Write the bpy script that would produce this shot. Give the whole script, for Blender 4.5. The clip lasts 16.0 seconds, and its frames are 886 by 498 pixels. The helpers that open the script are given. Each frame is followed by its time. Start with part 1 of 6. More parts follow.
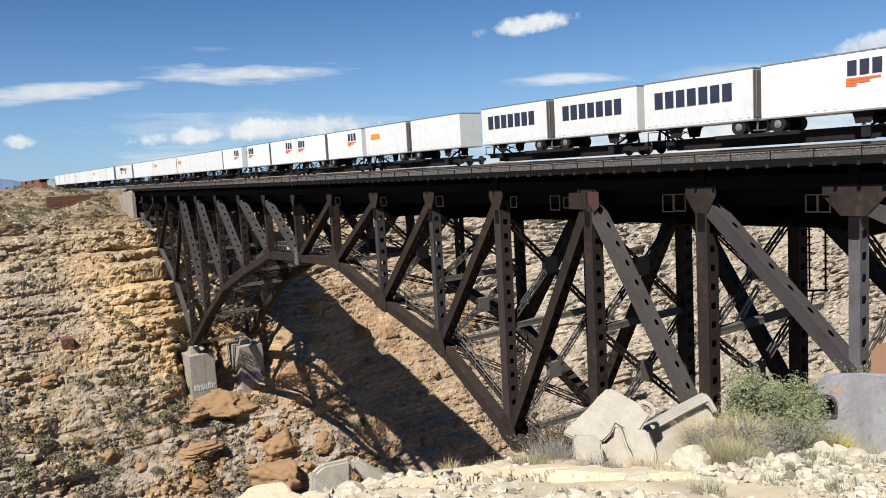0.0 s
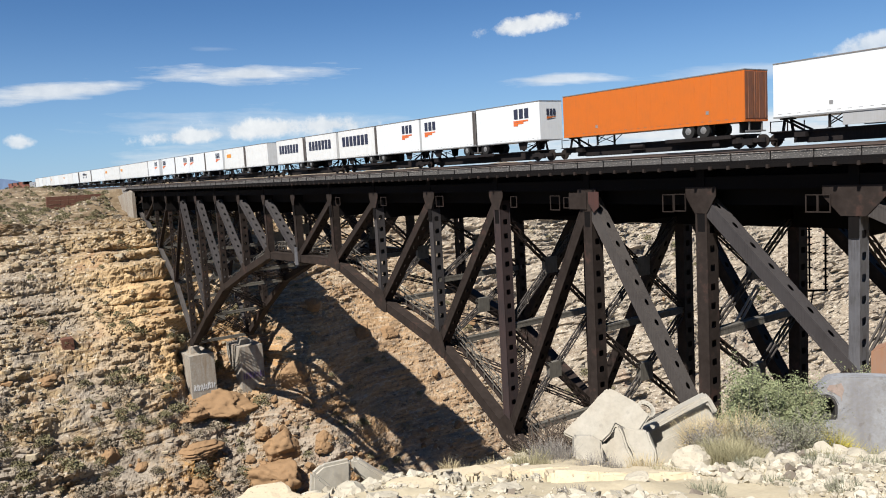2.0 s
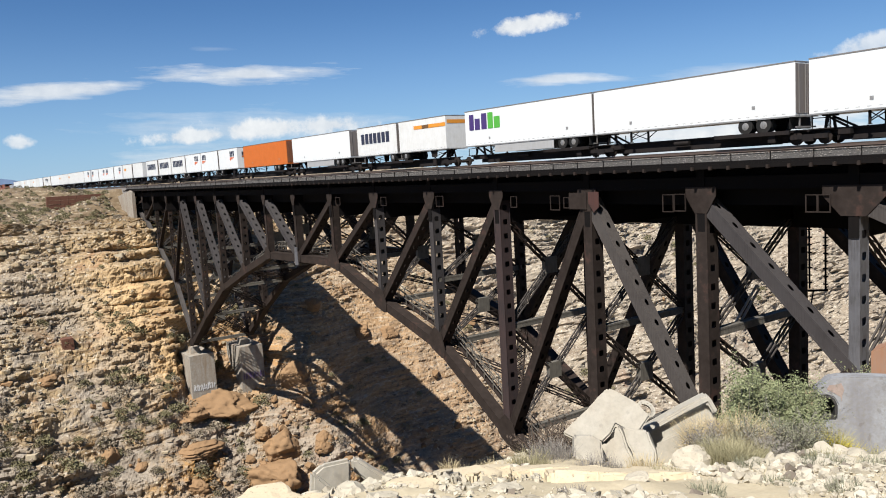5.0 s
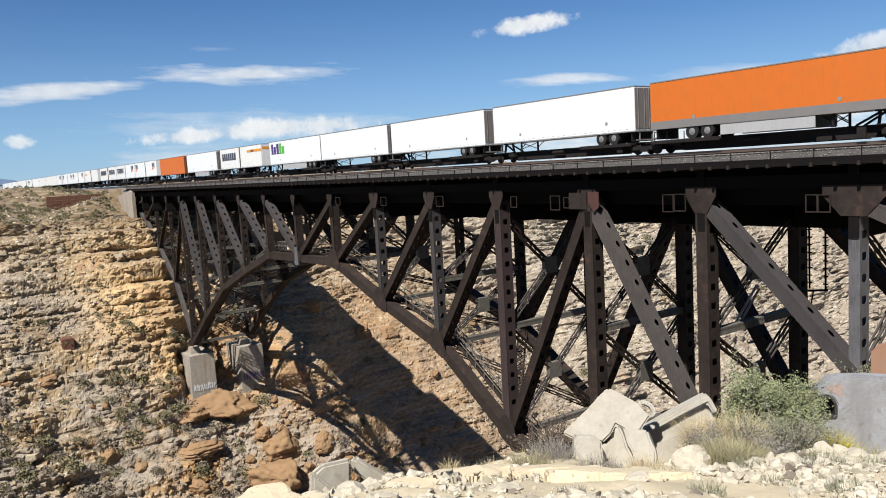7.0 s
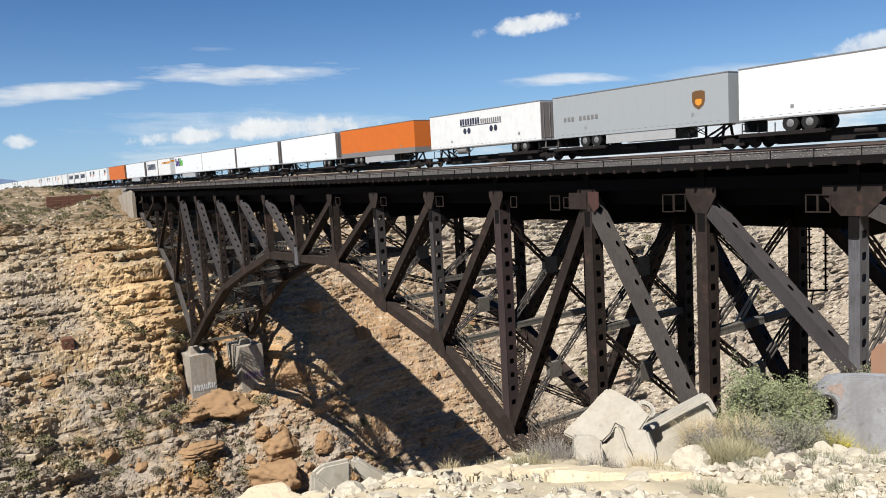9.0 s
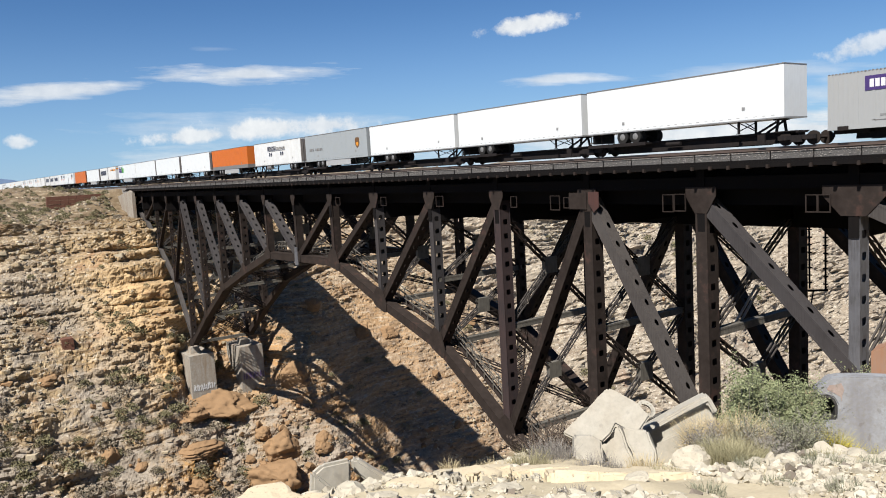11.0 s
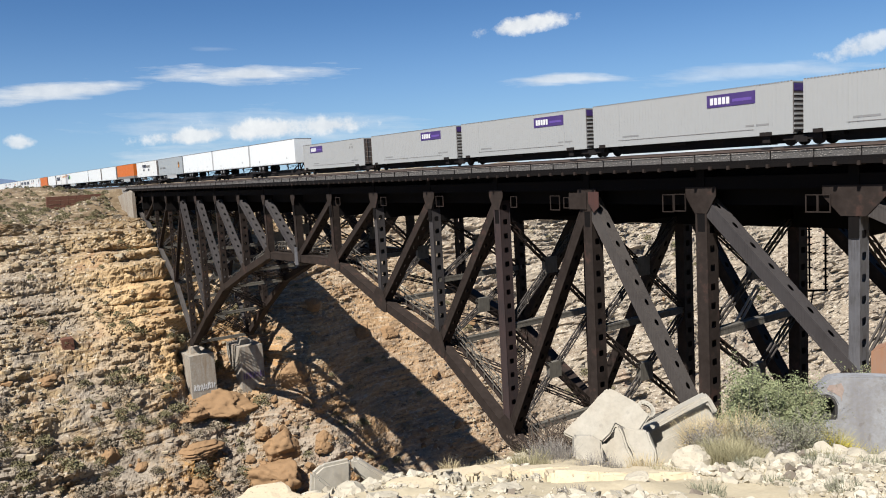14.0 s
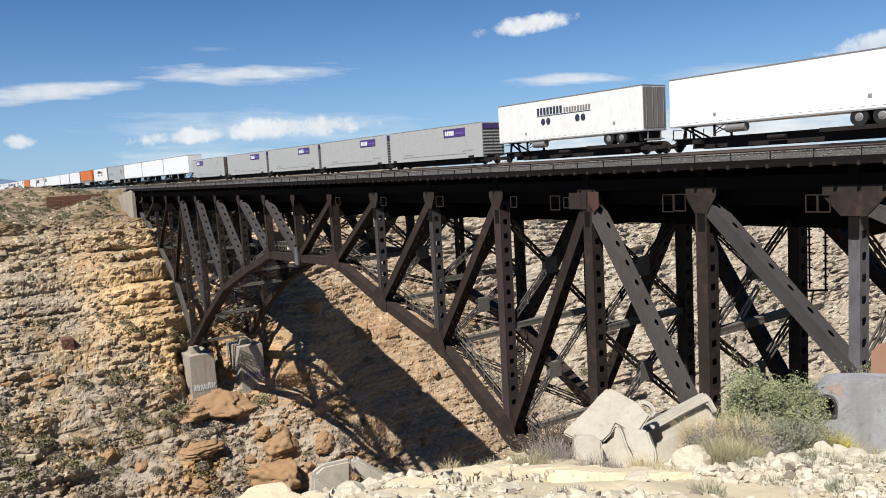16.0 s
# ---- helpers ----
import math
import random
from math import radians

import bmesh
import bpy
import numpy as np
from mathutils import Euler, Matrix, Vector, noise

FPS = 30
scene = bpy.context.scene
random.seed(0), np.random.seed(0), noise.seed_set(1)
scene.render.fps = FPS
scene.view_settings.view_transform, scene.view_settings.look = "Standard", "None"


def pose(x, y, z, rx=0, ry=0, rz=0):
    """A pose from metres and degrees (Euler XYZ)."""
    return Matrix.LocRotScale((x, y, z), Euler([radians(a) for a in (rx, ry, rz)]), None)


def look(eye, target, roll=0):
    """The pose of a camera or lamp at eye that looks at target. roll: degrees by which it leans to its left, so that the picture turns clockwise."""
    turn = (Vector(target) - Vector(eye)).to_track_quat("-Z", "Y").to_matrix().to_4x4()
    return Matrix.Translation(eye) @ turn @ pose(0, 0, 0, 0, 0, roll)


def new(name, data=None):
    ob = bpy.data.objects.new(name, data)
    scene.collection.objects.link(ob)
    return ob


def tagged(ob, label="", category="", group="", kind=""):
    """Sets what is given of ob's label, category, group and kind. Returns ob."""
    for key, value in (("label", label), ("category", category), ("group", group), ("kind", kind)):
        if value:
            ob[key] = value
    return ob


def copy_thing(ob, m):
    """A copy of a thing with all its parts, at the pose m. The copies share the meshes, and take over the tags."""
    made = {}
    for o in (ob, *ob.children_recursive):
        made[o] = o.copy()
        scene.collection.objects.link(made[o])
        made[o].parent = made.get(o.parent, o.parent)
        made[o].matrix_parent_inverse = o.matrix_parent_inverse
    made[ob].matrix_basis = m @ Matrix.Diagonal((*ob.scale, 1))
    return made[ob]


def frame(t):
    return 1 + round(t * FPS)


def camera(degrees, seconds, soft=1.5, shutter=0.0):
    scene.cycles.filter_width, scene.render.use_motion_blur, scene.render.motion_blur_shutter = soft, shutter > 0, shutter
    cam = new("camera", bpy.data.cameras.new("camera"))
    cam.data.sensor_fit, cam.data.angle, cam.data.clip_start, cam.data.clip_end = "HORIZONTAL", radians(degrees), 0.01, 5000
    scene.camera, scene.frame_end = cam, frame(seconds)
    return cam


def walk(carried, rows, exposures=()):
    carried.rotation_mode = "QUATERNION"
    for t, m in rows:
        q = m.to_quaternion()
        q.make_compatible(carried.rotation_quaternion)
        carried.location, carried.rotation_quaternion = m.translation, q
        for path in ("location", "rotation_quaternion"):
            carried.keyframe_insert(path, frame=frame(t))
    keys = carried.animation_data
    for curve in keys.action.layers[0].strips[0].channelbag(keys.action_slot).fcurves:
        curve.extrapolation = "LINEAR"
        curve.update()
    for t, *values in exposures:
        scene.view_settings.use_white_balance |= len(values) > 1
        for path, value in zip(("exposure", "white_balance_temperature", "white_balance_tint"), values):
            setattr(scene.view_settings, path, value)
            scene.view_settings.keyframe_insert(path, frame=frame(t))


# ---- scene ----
# ======== camera: it stands still ========
EYE = Vector((-37.517, -17.938, 2.205))
AIM = Vector((0.57162, 0.81386, -0.10431))      # way the camera looks
SIDE = Vector((0.81359, -0.57868, -0.05656))
UPW = Vector((0.10639, 0.05254, 0.99294))
cam = camera(60.25, 16.0, soft=1.0)
STAND = look(EYE, EYE + AIM * 100, roll=-3.26)
walk(cam, [(0.0, STAND), (16.0, STAND)])

# ======== light: high sun from behind the camera, blue sky with fair-weather clouds ========
SUN_WAY = Vector((0.70, 0.34, -1.0)).normalized()   # way the sunlight travels
scene.view_settings.exposure = 1.138
sun = new("sun", bpy.data.lights.new("sun", "SUN"))
sun.data.energy, sun.data.angle, sun.data.color = 5.0, radians(0.5), (1.0, 0.967, 0.912)
sun.matrix_world = look(Vector((0, 0, 200)), Vector((0, 0, 200)) + SUN_WAY)


class Nodes:
    """Short hand to wire a node tree."""

    def __init__(self, tree):
        self.tree = tree
        tree.nodes.clear()

    def add(self, kind, ins=None, **props):
        node = self.tree.nodes.new(kind)
        for key, value in props.items():
            setattr(node, key, value)
        for key, value in (ins or {}).items():
            if isinstance(value, bpy.types.NodeSocket):
                self.tree.links.new(value, node.inputs[key])
            else:
                node.inputs[key].default_value = value
        return node

    def math(self, op, a, b=0.0, c=0.0, clamp=False):
        return self.add("ShaderNodeMath", {0: a, 1: b, 2: c}, operation=op, use_clamp=clamp).outputs[0]

    def mix(self, fac, a, b, blend="MIX"):
        node = self.add("ShaderNodeMix", {"Factor": fac}, data_type="RGBA", blend_type=blend)
        for slot, value in ((6, a), (7, b)):
            if isinstance(value, bpy.types.NodeSocket):
                self.tree.links.new(value, node.inputs[slot])
            else:
                node.inputs[slot].default_value = (*value, 1) if len(value) == 3 else value
        return node.outputs[2]

    def ramp(self, fac, stops):
        node = self.add("ShaderNodeValToRGB", {"Fac": fac})
        el = node.color_ramp.elements
        while len(el) < len(stops):
            el.new(0.5)
        for e, (pos, col) in zip(el, stops):
            e.position = pos
            e.color = (col, col, col, 1) if isinstance(col, (int, float)) else (*col, 1)
        return node.outputs[0]

    def noise(self, vec, scale, detail=4.0, rough=0.55, out=0, dist=0.0):
        return self.add("ShaderNodeTexNoise", {"Vector": vec, "Scale": scale, "Detail": detail, "Roughness": rough, "Distortion": dist}).outputs[out]


def sky_world():
    w = bpy.data.worlds.new("sky")
    scene.world = w
    w.use_nodes = True
    n = Nodes(w.node_tree)
    sky = n.add("ShaderNodeTexSky", sky_type="NISHITA", sun_disc=False, sun_elevation=radians(52.1),
                sun_rotation=math.atan2(-SUN_WAY.x, -SUN_WAY.y), altitude=1700.0, air_density=1.0, dust_density=0.15, ozone_density=3.0)
    d = n.add("ShaderNodeTexCoord").outputs["Generated"]

    def dot(v):
        return n.add("ShaderNodeVectorMath", {0: d, 1: tuple(v)}, operation="DOT_PRODUCT").outputs["Value"]

    ahead = dot(AIM)
    front = n.math("GREATER_THAN", ahead, 0.15)
    ahead = n.math("MAXIMUM", ahead, 0.15)
    u, v = n.math("DIVIDE", dot(SIDE), ahead), n.math("DIVIDE", dot(UPW), ahead)
    # fluffy and streaky noise for the edges of the clouds
    flat = n.add("ShaderNodeCombineXYZ", {0: u, 1: v, 2: 0.0}).outputs[0]
    puffs = n.noise(flat, 26.0, 6.0, 0.62)
    long = n.add("ShaderNodeMapping", {"Vector": flat, "Rotation": (0, 0, radians(-4)), "Scale": (1.0, 7.0, 1.0)}).outputs[0]
    streaks = n.noise(long, 9.0, 5.0, 0.6)
    total = None
    # centre u, v; half width, half height; tilt; puffy or streaky; strength
    for cu, cv, a, b, tilt, puffy, amount in CLOUDS:
        du, dv = n.math("SUBTRACT", u, cu), n.math("SUBTRACT", v, cv)
        dv = n.math("SUBTRACT", dv, n.math("MULTIPLY", du, tilt))
        e = n.math("SQRT", n.math("ADD", n.math("POWER", n.math("DIVIDE", du, a), 2.0), n.math("POWER", n.math("DIVIDE", dv, b), 2.0)))
        grain = puffs if puffy else streaks
        k = n.math("MULTIPLY_ADD", grain, 1.9 if puffy else 2.0, n.math("SUBTRACT", -0.12 if puffy else -0.1, e))
        soft = n.math("MULTIPLY", n.math("SMOOTH_MIN", n.math("MULTIPLY", n.math("MAXIMUM", k, 0.0), 2.2 if puffy else 1.5), 1.0, 0.3), amount, clamp=True)
        total = soft if total is None else n.math("MAXIMUM", total, soft)
    total = n.math("MULTIPLY", total, front)
    shade = n.mix(n.math("MULTIPLY_ADD", puffs, 1.4, -0.25, clamp=True), (7.2, 7.85, 8.65), (12.8, 12.8, 12.5))
    blue = n.mix(1.0, sky.outputs[0], (0.59, 0.857, 1.11), "MULTIPLY")
    up = n.add("ShaderNodeSeparateXYZ", {0: d}).outputs[2]
    haze = n.math("MULTIPLY", n.math("POWER", n.math("SUBTRACT", 1.0, n.math("DIVIDE", n.math("MAXIMUM", up, 0.0), 0.22), clamp=True), 1.6), 0.65)
    blue = n.mix(haze, blue, (4.57, 6.65, 9.54))
    col = n.mix(total, blue, shade)
    col = n.mix(1.0, col, (0.775, 0.775, 0.775), "MULTIPLY")
    bg = n.add("ShaderNodeBackground", {"Color": col, "Strength": 0.05})
    n.add("ShaderNodeOutputWorld", {"Surface": bg.outputs[0]})


CLOUDS = [
    (0.106, 0.294, 0.085, 0.0150, 0.17, True, 0.95),
    (0.560, 0.268, 0.085, 0.020, 0.30, True, 0.75),
    (-0.325, 0.148, 0.085, 0.014, 0.06, True, 0.9),
    (-0.235, 0.157, 0.110, 0.019, 0.06, True, 0.95),
    (-0.150, 0.162, 0.085, 0.018, 0.05, True, 0.9),
    (0.360, 0.150, 0.330, 0.045, 0.08, False, 0.95),
    (0.200, 0.120, 0.260, 0.040, 0.06, False, 0.8),
    (-0.556, 0.139, 0.027, 0.012, 0.0, True, 0.8),
    (-0.265, 0.229, 0.190, 0.014, 0.015, False, 0.8),
    (-0.530, 0.205, 0.190, 0.015, 0.09, False, 0.8),
    (0.160, 0.222, 0.110, 0.009, 0.04, False, 0.7),
    (-0.240, 0.160, 0.260, 0.026, 0.02, False, 0.4),
    (-0.330, 0.122, 0.120, 0.016, 0.02, False, 0.55),
    (0.400, 0.232, 0.200, 0.014, 0.06, False, 0.4),
    (0.560, 0.205, 0.140, 0.030, 0.00, False, 0.45),
    (-0.305, 0.262, 0.040, 0.004, 0.0, False, 0.13),
]
sky_world()


# ======== materials ========
def material(name, build):
    m = bpy.data.materials.new(name)
    m.use_nodes = True
    n = Nodes(m.node_tree)
    out = n.add("ShaderNodeOutputMaterial")
    shader = n.add("ShaderNodeBsdfPrincipled")
    m.node_tree.links.new(shader.outputs[0], out.inputs[0])
    build(n, shader)
    return m


BASE_SCALE = 0.62     # lowers all base colours alike; with the raised exposure, shade comes out darker


def wire(n, shader, color=None, rough=None, height=None, bump=0.3, dist=0.02, metal=None):
    link = n.tree.links.new
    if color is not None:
        color = n.mix(1.0, color, (BASE_SCALE, BASE_SCALE, BASE_SCALE), "MULTIPLY")
        if isinstance(color, bpy.types.NodeSocket):
            link(color, shader.inputs["Base Color"])
        else:
            shader.inputs["Base Color"].default_value = (*color, 1)
    if rough is not None:
        if isinstance(rough, bpy.types.NodeSocket):
            link(rough, shader.inputs["Roughness"])
        else:
            shader.inputs["Roughness"].default_value = rough
    if metal is not None:
        shader.inputs["Metallic"].default_value = metal
    if height is not None:
        b = n.add("ShaderNodeBump", {"Height": height, "Strength": bump, "Distance": dist})
        link(b.outputs[0], shader.inputs["Normal"])


def place(n):
    return n.add("ShaderNodeNewGeometry").outputs["Position"]


def local(n):
    return n.add("ShaderNodeTexCoord").outputs["Object"]


def paint(name, color, rough=0.45, dirt=0.12, grime=(0.25, 0.22, 0.19), scale=1.3, metal=0.0, gloss=0.5):
    """Weathered paint: two scales of dirt and slight dents."""
    def build(n, s):
        p = local(n)
        big = n.noise(p, scale, 5.0, 0.65)
        run = n.add("ShaderNodeMapping", {"Vector": p, "Scale": (3.0, 6.0, 0.5)}).outputs[0]
        streak = n.noise(run, 2.2, 4.0, 0.6)
        k = n.math("MULTIPLY", n.ramp(n.math("MULTIPLY", big, streak), [(0.18, 0.0), (0.42, 1.0)]), dirt)
        c = n.mix(k, color, grime)
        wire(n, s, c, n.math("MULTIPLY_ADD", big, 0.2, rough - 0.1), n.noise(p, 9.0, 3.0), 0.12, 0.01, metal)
        s.inputs["Specular IOR Level"].default_value = gloss
    return material(name, build)


def steel_paint():
    def build(n, s):
        p = place(n)
        big, fine = n.noise(p, 0.55, 5.0, 0.65), n.noise(p, 2.2, 4.0, 0.6)
        c = n.mix(n.ramp(n.math("MULTIPLY_ADD", fine, 0.5, n.math("MULTIPLY", big, 0.5)), [(0.3, 0.0), (0.75, 1.0)]), (0.027, 0.0205, 0.0175), (0.052, 0.041, 0.036))
        rust = n.ramp(n.math("MULTIPLY_ADD", fine, 0.35, n.math("MULTIPLY", big, 0.8)), [(0.64, 0.0), (0.76, 1.0)])
        c = n.mix(n.math("MULTIPLY", rust, 0.3), c, (0.13, 0.06, 0.045))
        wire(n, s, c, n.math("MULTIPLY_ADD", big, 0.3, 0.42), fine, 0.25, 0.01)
        s.inputs["Specular IOR Level"].default_value = 0.05
    return material("bridge_steel", build)


def rock_ground():
    """Layered limestone and sandstone with scree and dry soil."""
    def build(n, s):
        p = place(n)
        sep = n.add("ShaderNodeSeparateXYZ", {0: p})
        x, y, z = sep.outputs
        nz = n.add("ShaderNodeSeparateXYZ", {0: n.add("ShaderNodeNewGeometry").outputs["True Normal"]}).outputs[2]
        big, mid, fine = n.noise(p, 0.035, 5.0, 0.6), n.noise(p, 0.33, 6.0, 0.62), n.noise(p, 2.6, 6.0, 0.65)
        beds = n.add("ShaderNodeMapping", {"Vector": p, "Scale": (0.05, 0.05, 1.3)}).outputs[0]
        layer = n.noise(beds, 1.0, 5.0, 0.6)
        cream = n.mix(n.ramp(layer, [(0.35, 0.0), (0.65, 1.0)]), (0.58, 0.45, 0.27), (0.38, 0.26, 0.14))
        washed = n.ramp(n.noise(p, 0.09, 5.0, 0.6), [(0.44, 0.0), (0.60, 1.0)])
        washed = n.math("MULTIPLY", washed, n.ramp(n.math("MULTIPLY_ADD", x, 0.02, 0.6, clamp=True), [(0.05, 1.0), (0.45, 0.35)]))
        cream = n.mix(n.math("MULTIPLY", washed, 0.3), cream, n.mix(layer, (0.47, 0.41, 0.32), (0.26, 0.225, 0.18)))
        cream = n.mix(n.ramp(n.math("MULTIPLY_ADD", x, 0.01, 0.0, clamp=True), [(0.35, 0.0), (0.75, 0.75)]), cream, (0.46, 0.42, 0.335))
        ochre = n.mix(layer, (0.50, 0.31, 0.145), (0.36, 0.195, 0.085))
        # the lower beds are warm sandstone, the upper pale limestone
        low = n.math("MULTIPLY_ADD", z, -0.03, n.math("MULTIPLY_ADD", big, 1.6, -0.72), clamp=True)
        near = n.ramp(n.math("MULTIPLY_ADD", x, 0.006, 0.42, clamp=True), [(0.22, 0.05), (0.34, 0.25), (0.39, 0.9), (0.52, 1.0), (0.72, 0.8), (0.92, 0.2)])
        rock = n.mix(n.math("MULTIPLY", low, near), cream, ochre)
        scree = n.mix(fine, (0.16, 0.12, 0.085), (0.39, 0.31, 0.22))
        flat = n.ramp(n.math("ADD", nz, n.math("MULTIPLY", mid, 0.5)), [(0.82, 0.0), (1.08, 1.0)])
        c = n.mix(n.math("MULTIPLY", flat, n.math("MULTIPLY_ADD", n.math("MULTIPLY", low, near), -0.45, 0.85)), rock, scree)
        soil = n.ramp(n.noise(p, 0.12, 4.0), [(0.5, 0.0), (0.62, 1.0)])
        c = n.mix(n.math("MULTIPLY", n.math("MULTIPLY", soil, flat), 0.8), c, (0.29, 0.215, 0.14))
        bleached = n.math("MULTIPLY", n.ramp(n.noise(n.add("ShaderNodeMapping", {"Vector": p, "Scale": (1.0, 1.0, 2.4)}).outputs[0], 0.30, 5.0, 0.7), [(0.54, 0.0), (0.64, 0.8)]), n.ramp(n.math("MULTIPLY_ADD", z, 0.02, 0.9, clamp=True), [(0.15, 0.25), (0.5, 1.0)]))
        c = n.mix(n.math("MULTIPLY", bleached, n.math("MULTIPLY_ADD", n.math("MULTIPLY", low, near), -0.6, 1.0, clamp=True)), c, (0.66, 0.53, 0.36))
        thin = n.noise(n.add("ShaderNodeMapping", {"Vector": p, "Scale": (0.22, 0.22, 1.9)}).outputs[0], 1.0, 6.0, 0.7)
        c = n.mix(n.ramp(thin, [(0.40, 0.55), (0.47, 0.0)]), c, (0.15, 0.105, 0.07))
        c = n.mix(n.ramp(thin, [(0.55, 0.0), (0.63, 0.5)]), c, (0.62, 0.52, 0.38))
        c = n.mix(n.math("MULTIPLY", n.ramp(n.noise(p, 1.5, 3.0, 0.6), [(0.58, 0.0), (0.64, 0.75)]), n.math("MULTIPLY_ADD", n.math("MULTIPLY", low, near), -0.8, 1.0, clamp=True)), c, (0.72, 0.65, 0.54))
        greyed = n.math("MULTIPLY", n.ramp(n.noise(p, 0.10, 5.0, 0.65), [(0.43, 0.0), (0.53, 0.85)]), n.ramp(n.math("MULTIPLY_ADD", z, -0.03, n.math("MULTIPLY_ADD", x, -0.02, -0.4), clamp=True), [(0.25, 0.1), (0.6, 1.0)]))
        c = n.mix(greyed, c, n.mix(fine, (0.22, 0.19, 0.16), (0.47, 0.41, 0.335)))
        # fresh ochre faces on the massive buttress beside the bridge
        fresh = n.math("MULTIPLY", n.ramp(n.math("MULTIPLY_ADD", x, 0.02, 0.5, clamp=True), [(0.16, 0.0), (0.30, 1.0), (0.54, 1.0), (0.62, 0.0)]), n.ramp(n.math("MULTIPLY_ADD", z, 0.02, 1.0, clamp=True), [(0.36, 0.0), (0.46, 1.0), (0.80, 1.0), (0.90, 0.0)]))
        fresh = n.math("MULTIPLY", fresh, n.ramp(n.noise(p, 0.14, 5.0, 0.6), [(0.36, 0.15), (0.54, 0.85)]))
        c = n.mix(fresh, c, n.mix(layer, (0.68, 0.51, 0.32), (0.54, 0.37, 0.20)))
        reddish = n.ramp(n.noise(p, 0.16, 5.0, 0.65), [(0.60, 0.0), (0.70, 0.55)])
        c = n.mix(reddish, c, (0.30, 0.155, 0.085))
        joints = n.ramp(n.noise(n.add("ShaderNodeMapping", {"Vector": p, "Scale": (0.7, 0.7, 2.2)}).outputs[0], 1.05, 5.0, 0.7), [(0.36, 0.8), (0.43, 0.0)])
        c = n.mix(joints, c, (0.12, 0.088, 0.06))
        c = n.mix(n.ramp(fine, [(0.28, 0.6), (0.40, 0.0)]), c, (0.13, 0.10, 0.07))
        stains = n.ramp(mid, [(0.28, 0.5), (0.40, 0.0)])
        c = n.mix(stains, c, (0.17, 0.12, 0.085))
        h = n.math("ADD", n.math("MULTIPLY", mid, 1.2), n.math("MULTIPLY_ADD", n.noise(p, 22.0, 5.0, 0.7), 0.10, n.math("MULTIPLY", fine, 0.35)))
        grit = n.noise(p, 22.0, 5.0, 0.7)
        pale = n.mix(n.math("MULTIPLY_ADD", grit, 0.9, n.math("MULTIPLY_ADD", fine, 0.5, -0.2), clamp=True), (0.45, 0.375, 0.25), (0.74, 0.645, 0.46))
        here = n.math("MULTIPLY", n.ramp(n.math("MULTIPLY_ADD", y, -0.02, 0.7, clamp=True), [(0.2, 0.0), (0.5, 1.0)]), n.ramp(n.math("MULTIPLY_ADD", x, -0.05, -0.65, clamp=True), [(0.0, 0.15), (0.45, 0.9)]))
        top = n.math("MULTIPLY", n.ramp(n.math("MULTIPLY_ADD", z, 0.1, 0.6, clamp=True), [(0.0, 0.0), (0.4, 1.0)]), n.math("MULTIPLY_ADD", mid, 1.7, -0.15, clamp=True))
        c = n.mix(n.math("MULTIPLY", top, 0.95), c, (0.15, 0.11, 0.07))
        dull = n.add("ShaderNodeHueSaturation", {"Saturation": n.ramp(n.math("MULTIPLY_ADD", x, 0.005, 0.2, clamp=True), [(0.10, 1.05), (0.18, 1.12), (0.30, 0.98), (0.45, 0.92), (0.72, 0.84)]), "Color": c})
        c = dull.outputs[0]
        c = n.mix(here, c, pale)
        h = n.math("MULTIPLY", h, n.math("MULTIPLY_ADD", here, -0.96, 1.0, clamp=True))
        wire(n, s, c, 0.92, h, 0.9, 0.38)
        s.inputs["Specular IOR Level"].default_value = 0.15
    return material("canyon_rock", build)


def stone(name, a, b, dark=(0.10, 0.08, 0.06), size=1.0):
    def build(n, s):
        p = place(n)
        big, fine = n.noise(p, 0.8 / size, 6.0, 0.65), n.noise(p, 9.0 / size, 6.0, 0.65)
        r = n.add("ShaderNodeNewGeometry").outputs["Random Per Island"]
        c = n.mix(n.math("MULTIPLY_ADD", r, 0.6, n.math("MULTIPLY", big, 0.5), clamp=True), a, b)
        c = n.mix(n.ramp(fine, [(0.28, 0.8), (0.42, 0.0)]), c, dark)
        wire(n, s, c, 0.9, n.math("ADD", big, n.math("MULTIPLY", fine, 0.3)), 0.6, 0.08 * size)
        s.inputs["Specular IOR Level"].default_value = 0.2
    return material(name, build)


def concrete(name, base, stain, grime=1.0):
    def build(n, s):
        p = place(n)
        big, fine = n.noise(p, 0.7, 6.0, 0.7), n.noise(p, 14.0, 5.0, 0.7)
        run = n.noise(n.add("ShaderNodeMapping", {"Vector": p, "Scale": (1.6, 1.6, 0.22)}).outputs[0], 1.0, 5.0, 0.6)
        c = n.mix(n.ramp(run, [(0.42, 0.0), (0.72, 0.85)]), base, stain)
        c = n.mix(n.ramp(n.noise(p, 3.1, 6.0, 0.7), [(0.42, 0.0), (0.66, 0.45 * grime)]), c, stain)
        c = n.mix(n.ramp(fine, [(0.42, 0.0), (0.7, 0.6 * grime)]), c, (0.20, 0.18, 0.15))
        c = n.mix(n.ramp(n.noise(p, 5.5, 3.0, 0.5), [(0.30, 0.5 * grime), (0.38, 0.0)]), c, (0.14, 0.12, 0.10))
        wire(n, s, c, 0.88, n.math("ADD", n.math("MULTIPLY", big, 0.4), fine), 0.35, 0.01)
    return material(name, build)


